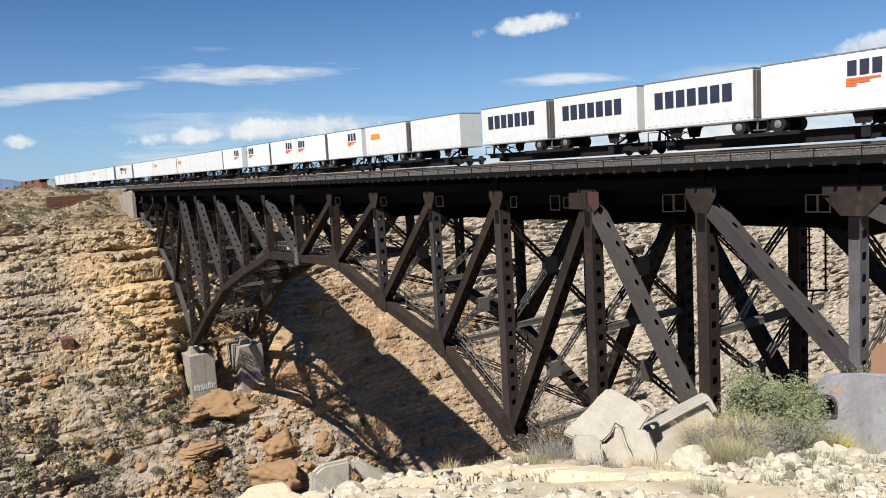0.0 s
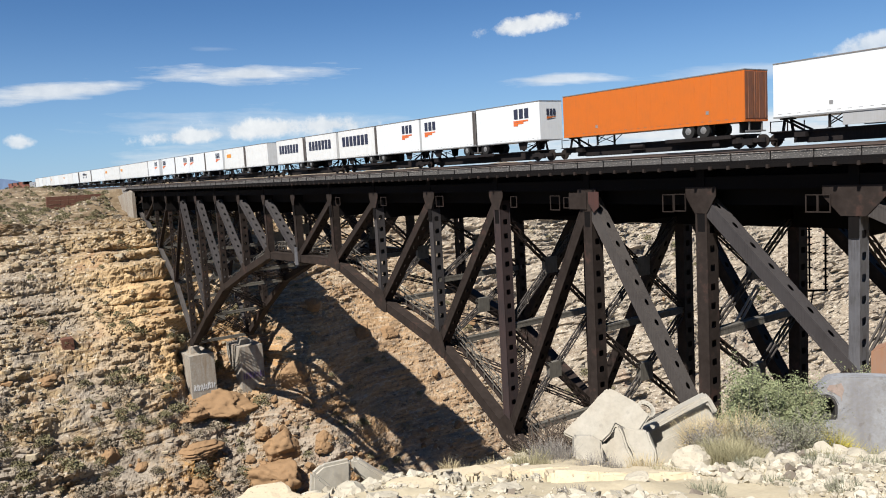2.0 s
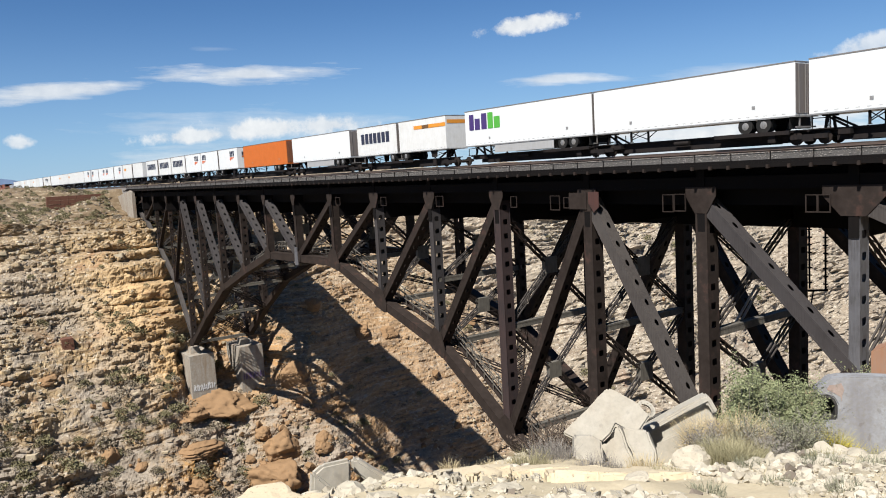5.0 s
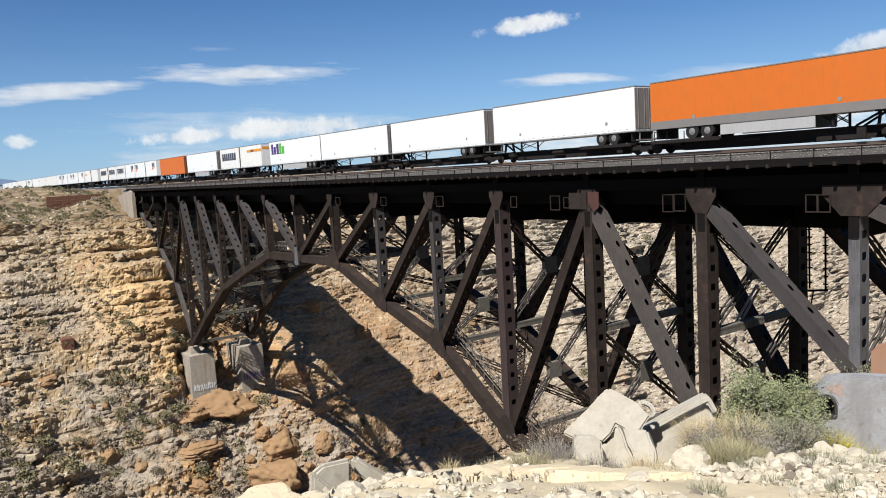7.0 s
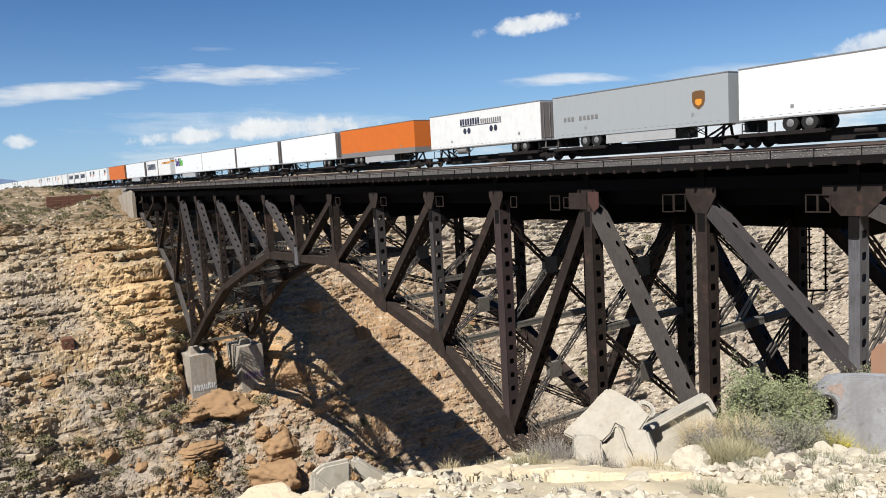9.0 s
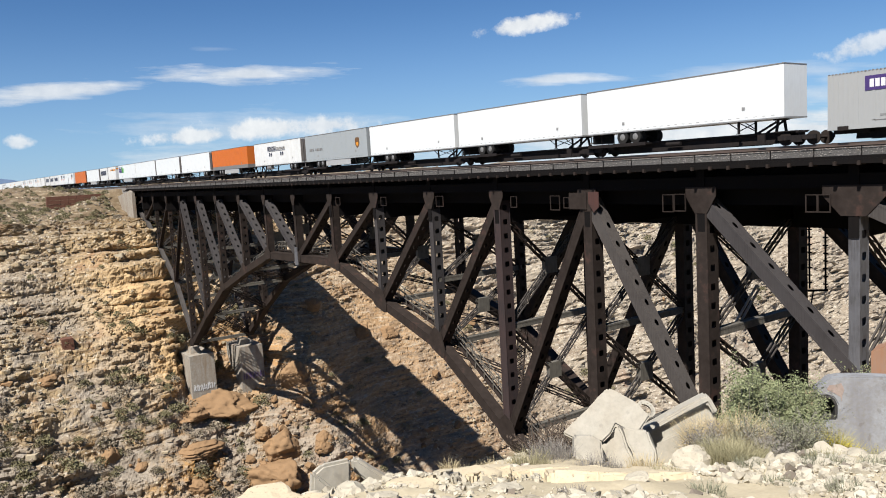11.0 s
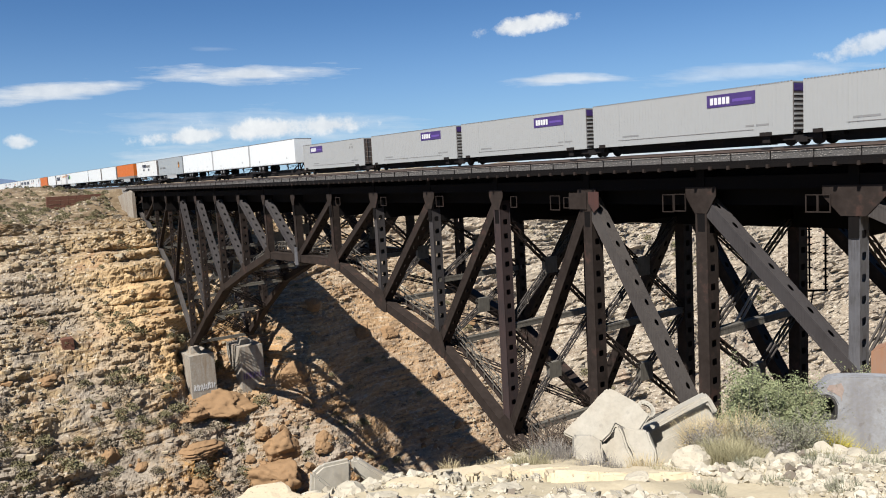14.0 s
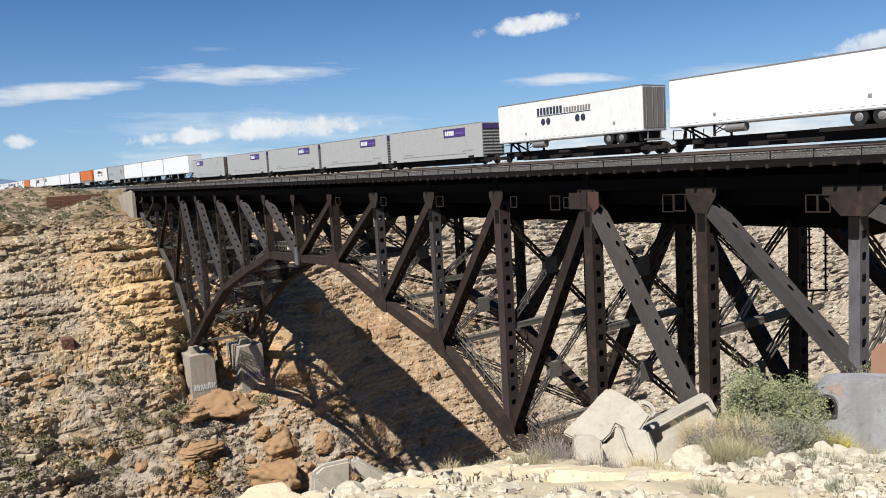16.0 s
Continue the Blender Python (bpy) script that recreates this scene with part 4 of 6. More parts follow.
    # hanging ladder and small inspection frames
    for y in (7.70, 8.77):
        part("ladder_rail", Shape().bar((FAR_X + 0.9, y, 0.6), (FAR_X + 0.9, y, -6.95), 0.09, 0.09), SHADE_DARK_STEEL, b)
    for i in range(12):
        for y in (7.70, 8.77):
            part("ladder_clip", Shape().box((FAR_X + 0.82, y - 0.14, -6.6 + i * 0.5), (FAR_X + 0.98, y + 0.14, -6.52 + i * 0.5)), SHADE_DARK_STEEL, b)
    part("ladder_foot", Shape().bar((FAR_X + 0.9, 7.6, -6.95), (FAR_X + 0.9, 9.6, -7.2), 0.12, 0.25).bar((FAR_X + 0.9, 8.5, -7.0), (FAR_X + 0.9, 8.75, -8.5), 0.07, 0.07), SHADE_DARK_STEEL, b)
    for ya, yb, z0, z1 in ((11.65, 10.85, -1.1, -0.05), (10.82, 10.0, -1.05, -0.02), (21.3, 20.35, -1.1, -0.08), (19.98, 19.42, -0.95, -0.2), (25.56, 24.85, -0.95, -0.12), (35.26, 34.2, -0.95, -0.04), (44.4, 43.4, -0.95, -0.1), (53.6, 52.6, -0.95, -0.1), (2.83, 2.2, -1.0, -0.1), (2.2, 1.55, -1.0, -0.1)):
        s = Shape()
        for za, zb in ((z0, z0 + 0.06), (z1 - 0.045, z1)):
            s.box((-0.62, yb, za), (-0.56, ya, zb))
        for q in (ya - 0.05, yb):
            s.box((-0.62, q, z0 + 0.06), (-0.56, q + 0.05, z1 - 0.045))
        part("inspection_frame", s, STEEL, b)
    part("splice_plate", Shape().box((-0.60, 17.85, -1.0), (-0.55, 19.45, 0.1)), STEEL, b)
    part("rusty_plate", Shape().prism([(16.75, 0.15), (17.65, 0.15), (17.65, -0.6), (17.2, -1.2), (16.75, -0.85)], -0.62, -0.56, Matrix(((0, 0, 1, 0), (1, 0, 0, 0), (0, 1, 0, 0), (0, 0, 0, 1)))), RED_PLATE, b, "rust-red joint plate")
    # slotted batten of the cross frame, its sunlight put into the pale colour
    p, q = Vector((3.2, NODE_Y[1] + 0.4, -8.4)), Vector((5.6, NODE_Y[1] + 0.4, -6.3))
    o = Vector((0.12, 0, -0.14))
    part("slotted_batten", Shape().bar(p + o, q + o, 0.12, 0.1).bar(p - o, q - o, 0.12, 0.1).bar(p - o, p + o, 0.12, 0.1).bar(q - o * 1.3, q + o * 1.3, 0.14, 0.1), PALE_SUNLIT_STEEL, b)
    return b


def build_curb_stones():
    """Ballast stones that have spilled on and over the curb."""
    rng = np.random.default_rng(31)
    rows = [(rng.integers(10), -1.04 + 0.02 * rng.random(), -18.0 + 100.0 * rng.random() ** 1.5, 1.76 + 0.34 * rng.random(), rng.uniform(0.02, 0.06), rng.random() * 6.3, 0.2) for _ in range(5000)]
    rows += [(rng.integers(10), -0.9 + 0.3 * rng.random(), -18.0 + 100.0 * rng.random() ** 1.5, 2.08 + 0.03 * rng.random(), rng.uniform(0.03, 0.07), rng.random() * 6.3, 0.2) for _ in range(2500)]
    tagged(merged("spilled_ballast", ROCKS, rows, BALLAST), "grey crushed stones spilled along the deck curb", "stones", kind="stuff")


CURB = stone("pale_curb", (0.18, 0.172, 0.165), (0.065, 0.06, 0.057), size=1.3)
RED_PLATE = paint("red_lead_paint", (0.085, 0.038, 0.032), 0.75, 0.7, (0.05, 0.034, 0.030), gloss=0.2)
build_bridge()
build_curb_stones()


def build_piers():
    # far pair, seen; near pair below the crest
    for x in (0.5, 9.05):
        for y0, y1, zt, zb in ((107.6, 114.4, -26.2, -42.0), (14.0, 19.4, -25.6, -44.0)):
            s = Shape().box((x - 2.2, y0 - 0.15, zb), (x + 2.2, y1, zt), taper=0.18)
            top = 110.4 if y0 > 50 else 16.8
            s.box((x - 1.2, top - 1.0, zt), (x + 0.5, top + 0.9, zt + 1.0), taper=0.2)
            tagged(part("bridge_pier", s, CONCRETE), "stained concrete pier block under the steel arch", "pier", "arch piers")
    for x in (0.0, FAR_X):
        s = Shape().box((x - 0.9, -0.5, -15.0), (x + 0.9, 1.5, -9.4), taper=0.15)
        tagged(part("post_pedestal", s, CONCRETE), "concrete pedestal under an end post of the bridge", "pier", "post pedestals")
    for y0, y1 in ((139.9, 149.5), (-17.8, -36.0)):
        s = Shape().box((-1.1, min(y0, y1), -8.0), (FAR_X + 1.8, max(y0, y1), -0.9)).box((-1.1, min(y0, y0 + 1.2 * (1 if y0 > 0 else -1)), -1.0), (FAR_X + 1.8, max(y0, y0 + 1.2 * (1 if y0 > 0 else -1)), 1.3))
        m = Matrix(((0, 0, 1, -1.5), (1, 0, 0, 0), (0, 1, 0, 0), (0, 0, 0, 1)))
        near = 136.6 if y0 > 0 else y0 - 0.9
        out = [(y0, -8.0), (y0, 0.2), (near, 1.35), (y1, -0.9), (y1, -8.0)] if y0 < 0 else [(135.4, -9.0), (135.4, 1.1), (near, 1.5), (154.0, -0.4), (154.0, -8.0)]
        s.prism(out if y0 < 0 else out[::-1], 0.0, 0.6, m)
        tagged(part("bridge_abutment", s, CONCRETE), "weathered grey concrete abutment at the bridge end", "abutment", "bridge abutments")


def build_pier_marks():
    """Scrawls on the piers become plain strokes."""
    rng = random.Random(2)
    for x, y, z, mat, n in ((0.55, 107.50, -32.3, PALE_INK, 12), (9.2, 107.42, -32.0, VIOLET_INK, 14)):
        s = Shape()
        for i in range(n):
            a = x - 1.8 + 3.6 * i / n
            lean = rng.uniform(-0.16, 0.16)
            lo, hi = z + rng.uniform(0, 0.25), z + rng.uniform(0.95, 1.4)
            s.bar((a, y, lo), (a + lean, y + 0.03, hi), 0.15, 0.02, (0, 1, 0))
            if i % 2:
                h = rng.uniform(lo, hi)
                s.bar((a, y - 0.01, h), (a + 0.32, y - 0.01, h + rng.uniform(-0.15, 0.15)), 0.13, 0.02, (0, 1, 0))
        tagged(part("wall_scrawl", s, mat), "painted scrawl strokes low on a concrete pier", "graffiti", kind="stuff")


VIOLET_INK = paint("violet_spray", (0.10, 0.06, 0.16), 0.7, 0.3)
build_piers()
build_pier_marks()

# ======== the near slope: broken concrete, stones and bushes ========
def spot(az, d, sink=0.0):
    """A place on the ground at a bearing and distance from the stand."""
    x, y = EYE.x + d * math.sin(radians(az)), EYE.y + d * math.cos(radians(az))
    return Vector((x, y, float(near_height(x, y)) - sink))


def facing(az, d, back=0.0, turn=0.0, sink=0.0):
    """A frame on the ground: x across the view, y up leaning back by degrees, z towards the stand."""
    p = spot(az, d, sink)
    return Matrix.Translation(p) @ pose(0, 0, 0, 0, 0, -az + turn) @ pose(0, 0, 0, 90 - back)


def chipped(outline, thick, m, seed, rough=0.028):
    """A slab drawn out of an outline, with worn edges and chips."""
    bm = bmesh.new()
    lo = [bm.verts.new((x, y, -thick)) for x, y in outline]
    hi = [bm.verts.new((x, y, 0)) for x, y in outline]
    n = len(outline)
    bm.faces.new(hi)
    bm.faces.new(lo[::-1])
    for i in range(n):
        bm.faces.new((lo[i], lo[(i + 1) % n], hi[(i + 1) % n], hi[i]))
    bmesh.ops.recalc_face_normals(bm, faces=bm.faces)
    bmesh.ops.bevel(bm, geom=bm.edges[:], offset=0.025, segments=2, affect="EDGES")
    bmesh.ops.triangulate(bm, faces=bm.faces)
    bmesh.ops.subdivide_edges(bm, edges=[e for e in bm.edges if e.calc_length() > 0.2], cuts=2, use_grid_fill=True)
    for v in bm.verts:
        v.co += noise.noise_vector(v.co * 5.0 + Vector((seed, 0, 0))) * rough + noise.noise_vector(v.co * 17.0) * rough * 0.4
    bm.transform(m)
    me = bpy.data.meshes.new("slab")
    bm.to_mesh(me)
    bm.free()
    return me


def slab_part(name, outline, thick, m, mat, parent, seed, label="", rough=0.018):
    me = chipped(outline, thick, m, seed, rough)
    me.materials.append(mat)
    return part(name, me, None, parent, label)


def build_rubble():
    b = thing("concrete_block", "large broken pale concrete block lying on the slope", "rubble", "broken concrete")
    m = facing(47.6, 10.4, back=24, turn=4, sink=0.16)
    slab_part("slab", [(-0.76, 0.55), (-0.65, 0.65), (-0.38, 0.90), (-0.15, 1.13), (-0.08, 1.18), (0.01, 1.15), (0.19, 1.04), (0.30, 0.97), (0.48, 0.78), (0.32, 0.57), (0.21, 0.54), (0.09, 0.60), (0.0, 0.66), (-0.07, 0.54), (-0.20, 0.42), (-0.33, 0.48), (-0.55, 0.44)], 0.36, m, BROKEN, b, 1, rough=0.010)
    m2 = facing(47.6, 10.0, back=18, turn=8, sink=0.20)
    slab_part("chunk", [(-0.80, 0.0), (-0.62, 0.0), (-0.60, 0.19), (-0.52, 0.57), (-0.73, 0.68), (-0.77, 0.43)], 0.45, m2 @ pose(0, 0, -0.06, 0, -34, 0) @ Matrix.Translation((0.06, 0, -0.34)), BROKEN, b, 2, rough=0.012)
    slab_part("chunk", [(-0.64, 0.0), (-0.21, 0.0), (-0.19, 0.27), (-0.19, 0.53), (-0.33, 0.60), (-0.55, 0.60), (-0.60, 0.25)], 0.42, m2, BROKEN, b, 5, rough=0.012)
    m3 = facing(47.6, 10.1, back=20, turn=-14, sink=0.18)
    slab_part("chunk", [(-0.12, 0.0), (0.22, 0.0), (0.19, 0.22), (0.15, 0.36), (0.09, 0.43), (0.03, 0.62), (-0.04, 0.74), (-0.10, 0.73), (-0.12, 0.38)], 0.42, m3, BROKEN, b, 3, rough=0.012)
    slab_part("chunk", [(0.26, 0.0), (0.46, 0.0), (0.45, 0.44), (0.38, 0.58), (0.32, 0.72), (0.15, 0.71), (0.0, 0.73), (0.07, 0.52), (0.13, 0.42)], 0.34, m3 @ pose(0, 0, -0.04, 0, 7, 0), BROKEN, b, 4, rough=0.012)
    slab_part("shard", [(0.20, 0.0), (0.36, 0.0), (0.31, 0.16), (0.23, 0.22)], 0.10, m3 @ Matrix.Translation((0, 0, 0.06)), BROKEN, b, 6, rough=0.012)
    slab_part("core", [(-0.60, 0.0), (0.40, 0.0), (0.34, 0.55), (0.06, 0.60), (-0.20, 0.40), (-0.55, 0.45)], 0.20, facing(47.6, 10.36, back=20, turn=-2, sink=0.18), BROKEN, b, 7)
    ring = Shape()
    pts = [m @ Vector((0.43 + 0.095 * math.cos(a) - 0.035 * math.sin(a), 0.885 + 0.095 * math.sin(a), -0.10)) for a in [6.2832 * k / 14 for k in range(15)]]
    for p, q in zip(pts, pts[1:]):
        ring.bar(p, q + (q - p) * 0.2, 0.055, 0.10, m.to_3x3() @ Vector((0, 0, 1)))
    part("lifting_loop", ring, BROKEN, b, kind="stuff")
    # a fallen beam with a recessed face
    c = thing("concrete_beam", "fallen pale concrete beam with a recessed dark side", "rubble", "broken concrete")
    mb = facing(51.9, 11.2, back=8, turn=6, sink=-0.26)
    slab_part("lip", [(-0.48, 0.27), (-0.05, 0.51), (0.38, 0.75), (0.44, 0.76), (0.49, 0.71), (0.58, 0.53), (0.51, 0.49), (0.43, 0.65), (0.37, 0.62), (-0.42, 0.19)], 0.36, mb @ Matrix.Translation((0, 0, 0.08)), BROKEN, c, 21, rough=0.008)
    # the web is in two halves round a round bolt hole
    hub, r = Vector((-0.08, 0.36)), 0.032
    web = Shape()
    web.prism([(-0.42, 0.20), (-0.31, 0.0)] + [(hub.x, 0.05)] + [(hub.x, hub.y - r)] + [(hub.x - r * math.sin(math.pi * k / 8), hub.y - r * math.cos(math.pi * k / 8)) for k in range(1, 8)] + [(hub.x, hub.y + r), (hub.x, 0.41)], -0.10, -0.02, mb)
    web.prism([(hub.x, 0.05), (0.50, 0.26), (0.55, 0.49), (0.40, 0.65), (hub.x, 0.41), (hub.x, hub.y + r)] + [(hub.x + r * math.sin(math.pi * k / 8), hub.y + r * math.cos(math.pi * k / 8)) for k in range(1, 8)] + [(hub.x, hub.y - r)], -0.10, -0.02, mb)
    part("web", web, BROKEN, c)
    slab_part("flange", [(-0.31, 0.07), (-0.32, -0.60), (0.55, -0.60), (0.56, 0.46), (0.20, 0.30)], 0.25, mb @ Matrix.Translation((0, 0, 0.02)), BROKEN, c, 23)
    # a broken footing close to the edge: two walls that meet at a corner
    e = thing("concrete_footing", "pale broken concrete footing with a sloping arm", "rubble", "broken concrete")
    me = facing(25.2, 7.1, 2, 14, 0.17)
    slab_part("face", [(-0.14, 0.0), (0.21, 0.0), (0.25, 0.46), (-0.03, 0.46), (-0.14, 0.39)], 0.09, me, BROKEN, e, 8, rough=0.006)
    slab_part("chunk", [(-0.21, 0.0), (-0.02, 0.0), (0.05, 0.22), (-0.08, 0.37), (-0.15, 0.43)], 0.12, me @ Matrix.Translation((0, 0, 0.07)), BROKEN, e, 10, rough=0.006)
    slab_part("arm", [(0.24, 0.53), (0.30, 0.53), (0.63, 0.26), (0.62, 0.12), (0.38, 0.29), (0.24, 0.42)], 0.12, facing(25.2, 7.3, 0, 0, 0.15), BROKEN, e, 9, rough=0.006)
    # worn wall end with a hole; the lining's dark colour gives its shade
    w = thing("concrete_wall", "weathered grey concrete wall end with rounded top", "wall end")
    mw = facing(65.6, 18.5, 6, 12, 0.25)
    slab_part("wall", [(-1.40, -0.8), (2.4, -0.8), (2.4, 2.2), (0.76, 2.32), (-0.01, 2.34), (-0.87, 2.33), (-1.10, 2.28), (-1.23, 2.16), (-1.37, 2.02), (-1.38, 1.90), (-1.31, 1.90), (-1.18, 1.91), (-1.04, 1.86), (-0.96, 1.72), (-0.98, 1.38), (-1.32, 1.33), (-1.39, 1.33)], 0.6, mw, GREY_WALL, w, 11)
    slab_part("spalled_patch", [(-1.21, 2.03), (-1.14, 2.16), (-1.0, 2.18), (-0.87, 2.22), (-0.80, 2.05), (-0.84, 1.92), (-0.86, 1.77), (-0.90, 1.74), (-0.93, 1.87), (-1.06, 1.95)], 0.12, mw @ Matrix.Translation((0, 0, 0.012)), PINK_SPALL, w, 12, "pink-brown spalled concrete", rough=0.006)
    s = Shape()
    mouth = [(-1.36, 1.36), (-1.0, 1.40), (-0.985, 1.70), (-1.06, 1.835), (-1.18, 1.88), (-1.36, 1.88)]
    for (x0, y0), (x1, y1) in zip(mouth, mouth[1:] + mouth[:1]):
        s.bar((x0, y0, -0.31), (x1, y1, -0.31), 0.05, 0.58, (0, 0, 1))
    s.prism(mouth, -0.62, -0.58)
    s.v = [tuple(mw @ Vector(p)) for p in s.v]
    part("hole_lining", s, HOLE_SHADE, w, "dark lining of the hole in the wall end")
    r = thing("rusty_box", "tall rust-brown weathered box behind a concrete wall", "box")
    slab_part("box", [(-0.37, 0.0), (2.0, 0.0), (2.0, 3.2), (0.10, 3.10), (-0.37, 2.87)], 0.9, facing(65.4, 24.0, 0, -10, 0.1), RUSTY, r, 13)


PINK_SPALL = concrete("pink_spalled_concrete", (0.34, 0.265, 0.23), (0.30, 0.17, 0.12))
GREY_WALL = concrete("grey_wall_concrete", (0.30, 0.31, 0.33), (0.17, 0.16, 0.17))
HOLE_SHADE = paint("hole_shade", (0.02, 0.018, 0.016), 0.8, 0.3)
RUSTY = paint("rust_brown", (0.33, 0.165, 0.09), 0.8, 0.4)
build_rubble()


def build_near_stones():
    rng = np.random.default_rng(21)
    fine = rock_templates(8, 9, 11)
    for name, mat, count, lo, hi, label in (("gravel_stones", NEAR_STONE, 15000, 0.010, 0.068, "pale limestone gravel and small stones on the slope"),
                                            ("grey_stones", GREY_STONE, 2200, 0.010, 0.06, "grey stones scattered over the slope"),
                                            ("fine_gravel", NEAR_STONE, 26000, 0.005, 0.030, "fine pale gravel on the trodden ground")):
        rows = []
        while len(rows) < count:
            az, d = rng.uniform(8, 72), 3.2 + (22 if name != "fine_gravel" else 7) * rng.random() ** 1.7
            x, y = EYE.x + d * math.sin(radians(az)), EYE.y + d * math.cos(radians(az))
            if float(fbm(np.array(x), np.array(y), 1.4, 77, 2)) + 0.35 < rng.random():
                continue
            size = (lo + (hi - lo) * rng.random() ** 3.2) * (1 + d / 18)
            rows.append((rng.integers(8), x, y, 0, size, rng.random() * 6.3, rng.normal(0, 0.3)))
        z = near_height(np.array([r[1] for r in rows]), np.array([r[2] for r in rows]))
        rows = [(r[0], r[1], r[2], zz + 0.2 * r[4], *r[4:]) for r, zz in zip(rows, z)]
        tagged(merged(name, fine, rows, mat), label, "stones", kind="stuff")
    # larger single stones: bearing, distance, half length, flatness
    for az, d, r, flat in ((53.0, 9.7, 0.30, 0.80), (51.9, 9.6, 0.13, 0.6), (58.2, 9.6, 0.12, 1.1), (58.9, 9.7, 0.16, 0.8), (60.6, 9.9, 0.17, 0.7), (57.4, 9.2, 0.15, 0.7), (59.6, 9.4, 0.15, 0.7), (61.8, 9.8, 0.20, 0.7), (63.4, 10.3, 0.28, 0.75), (62.6, 9.8, 0.15, 0.7), (64.6, 10.0, 0.18, 0.7), (65.6, 9.9, 0.2, 0.7),
                           (20.2, 6.3, 0.40, 0.28), (24.0, 6.1, 0.22, 0.24), (36.5, 7.0, 0.42, 0.16), (42.0, 7.8, 0.5, 0.14), (32.0, 6.5, 0.35, 0.2), (45.5, 7.0, 0.3, 0.16), (39.0, 6.0, 0.16, 0.4), (64.0, 7.6, 0.11, 0.6), (49.0, 6.4, 0.14, 0.4), (55.5, 7.2, 0.10, 0.6), (34.0, 5.4, 0.12, 0.5), (29.0, 5.6, 0.16, 0.45), (27.0, 5.9, 0.2, 0.4), (40.0, 5.2, 0.1, 0.6), (52.0, 5.8, 0.09, 0.6), (60.0, 6.6, 0.1, 0.7)):
        me = boulder_mesh(r, flat, az, 3)
        me.materials.append(SAND_STONE if flat < 0.21 or az < 25 else NEAR_STONE)
        p = spot(az, d)
        tagged(part("limestone_rock", me, None, m=Matrix.Translation(p + Vector((0, 0, r * flat * 0.15))) @ pose(0, 0, 0, 0, 0, az * 37 % 180)), "pale sunlit limestone rock on the slope", "rock")["group"] = "pale rocks on the slope"


def build_ledge():
    """Broken flat beds of pale limestone along the edge of the slope."""
    rng = random.Random(12)

    def bed(az, d, w, h, thick, turn, mat, seed):
        out = [(-w, 0.0), (-w * 0.35, -0.05 * rng.random()), (w * rng.uniform(-0.2, 0.3), 0.04 * rng.random()), (w, rng.uniform(0.0, 0.05)), (w * 1.05, h * 0.6), (w * 0.5, h), (-w * 0.6, h * rng.uniform(0.85, 1.0)), (-w * 1.05, h * 0.5)]
        t = tagged(part("flat_limestone_rock", chipped(out, thick, facing(az, d, 108, turn, -0.08), seed, 0.022), None), "flat broken sandy limestone rock along the slope edge", "rock")
        t["group"] = "flat rocks along the edge"
        t.data.materials.append(mat)

    for k in range(15):
        bed(33.0 + 1.05 * k, 6.75 + 0.06 * k + rng.uniform(-0.12, 0.12), rng.uniform(0.032, 0.058), rng.uniform(0.25, 0.5), 0.30, rng.uniform(-20, 20), NEAR_STONE if k % 3 else SAND_STONE, k + 40)
    for k, (az, d, w, h) in enumerate(((36.5, 7.3, 0.42, 0.7), (41.0, 7.45, 0.40, 0.6), (44.8, 7.2, 0.34, 0.7), (47.6, 7.3, 0.42, 0.8), (50.6, 7.6, 0.34, 0.7), (46.0, 6.5, 0.40, 0.5))):
        bed(az, d, w, h, 0.16, rng.uniform(-12, 12), SAND_STONE, k + 70)


def boulder_mesh(r, flat, seed, cuts=3):
    """A worn angular rock."""
    bm = bmesh.new()
    bmesh.ops.create_icosphere(bm, subdivisions=cuts, radius=1.0)
    rng = random.Random(int(seed * 100))
    planes = [(Vector((rng.gauss(0, 1), rng.gauss(0, 1), rng.gauss(0, 1))).normalized(), rng.uniform(0.55, 0.85)) for _ in range(9)]
    off = Vector((seed * 3.1, seed * 1.7, 0))
    for v in bm.verts:
        c = v.co.copy()
        for nrm, k in planes:
            over = c.dot(nrm) - k
            if over > 0:
                c -= nrm * over * 0.92
        c *= 1 + 0.12 * noise.noise(c * 2.1 + off) + 0.06 * noise.noise(c * 6.0 + off) - 0.05 * abs(noise.noise(c * 9.0 + off)) - 0.10 * max(0.0, 0.12 - abs(noise.noise(c * 1.7 - off)))/ 0.12
        wide = 1.0 + (0.10 * noise.noise(Vector((seed, 0.3 * c.x, c.z * 5.0))) + 0.05 * noise.noise(c * 14.0 + off) + 0.03 * noise.noise(c * 27.0 + off) if cuts > 4 else 0.0)
        v.co = (c.x * r * wide, c.y * r * 0.8 * wide, c.z * r * flat)
    me = bpy.data.meshes.new("rock")
    bm.to_mesh(me)
    bm.free()
    return me


SAND_STONE = stone("sandy_limestone", (0.72, 0.615, 0.44), (0.56, 0.46, 0.31), size=0.3)
NEAR_STONE = stone("sunlit_limestone", (0.66, 0.605, 0.49), (0.40, 0.35, 0.265), size=0.3)
build_near_stones()
build_ledge()


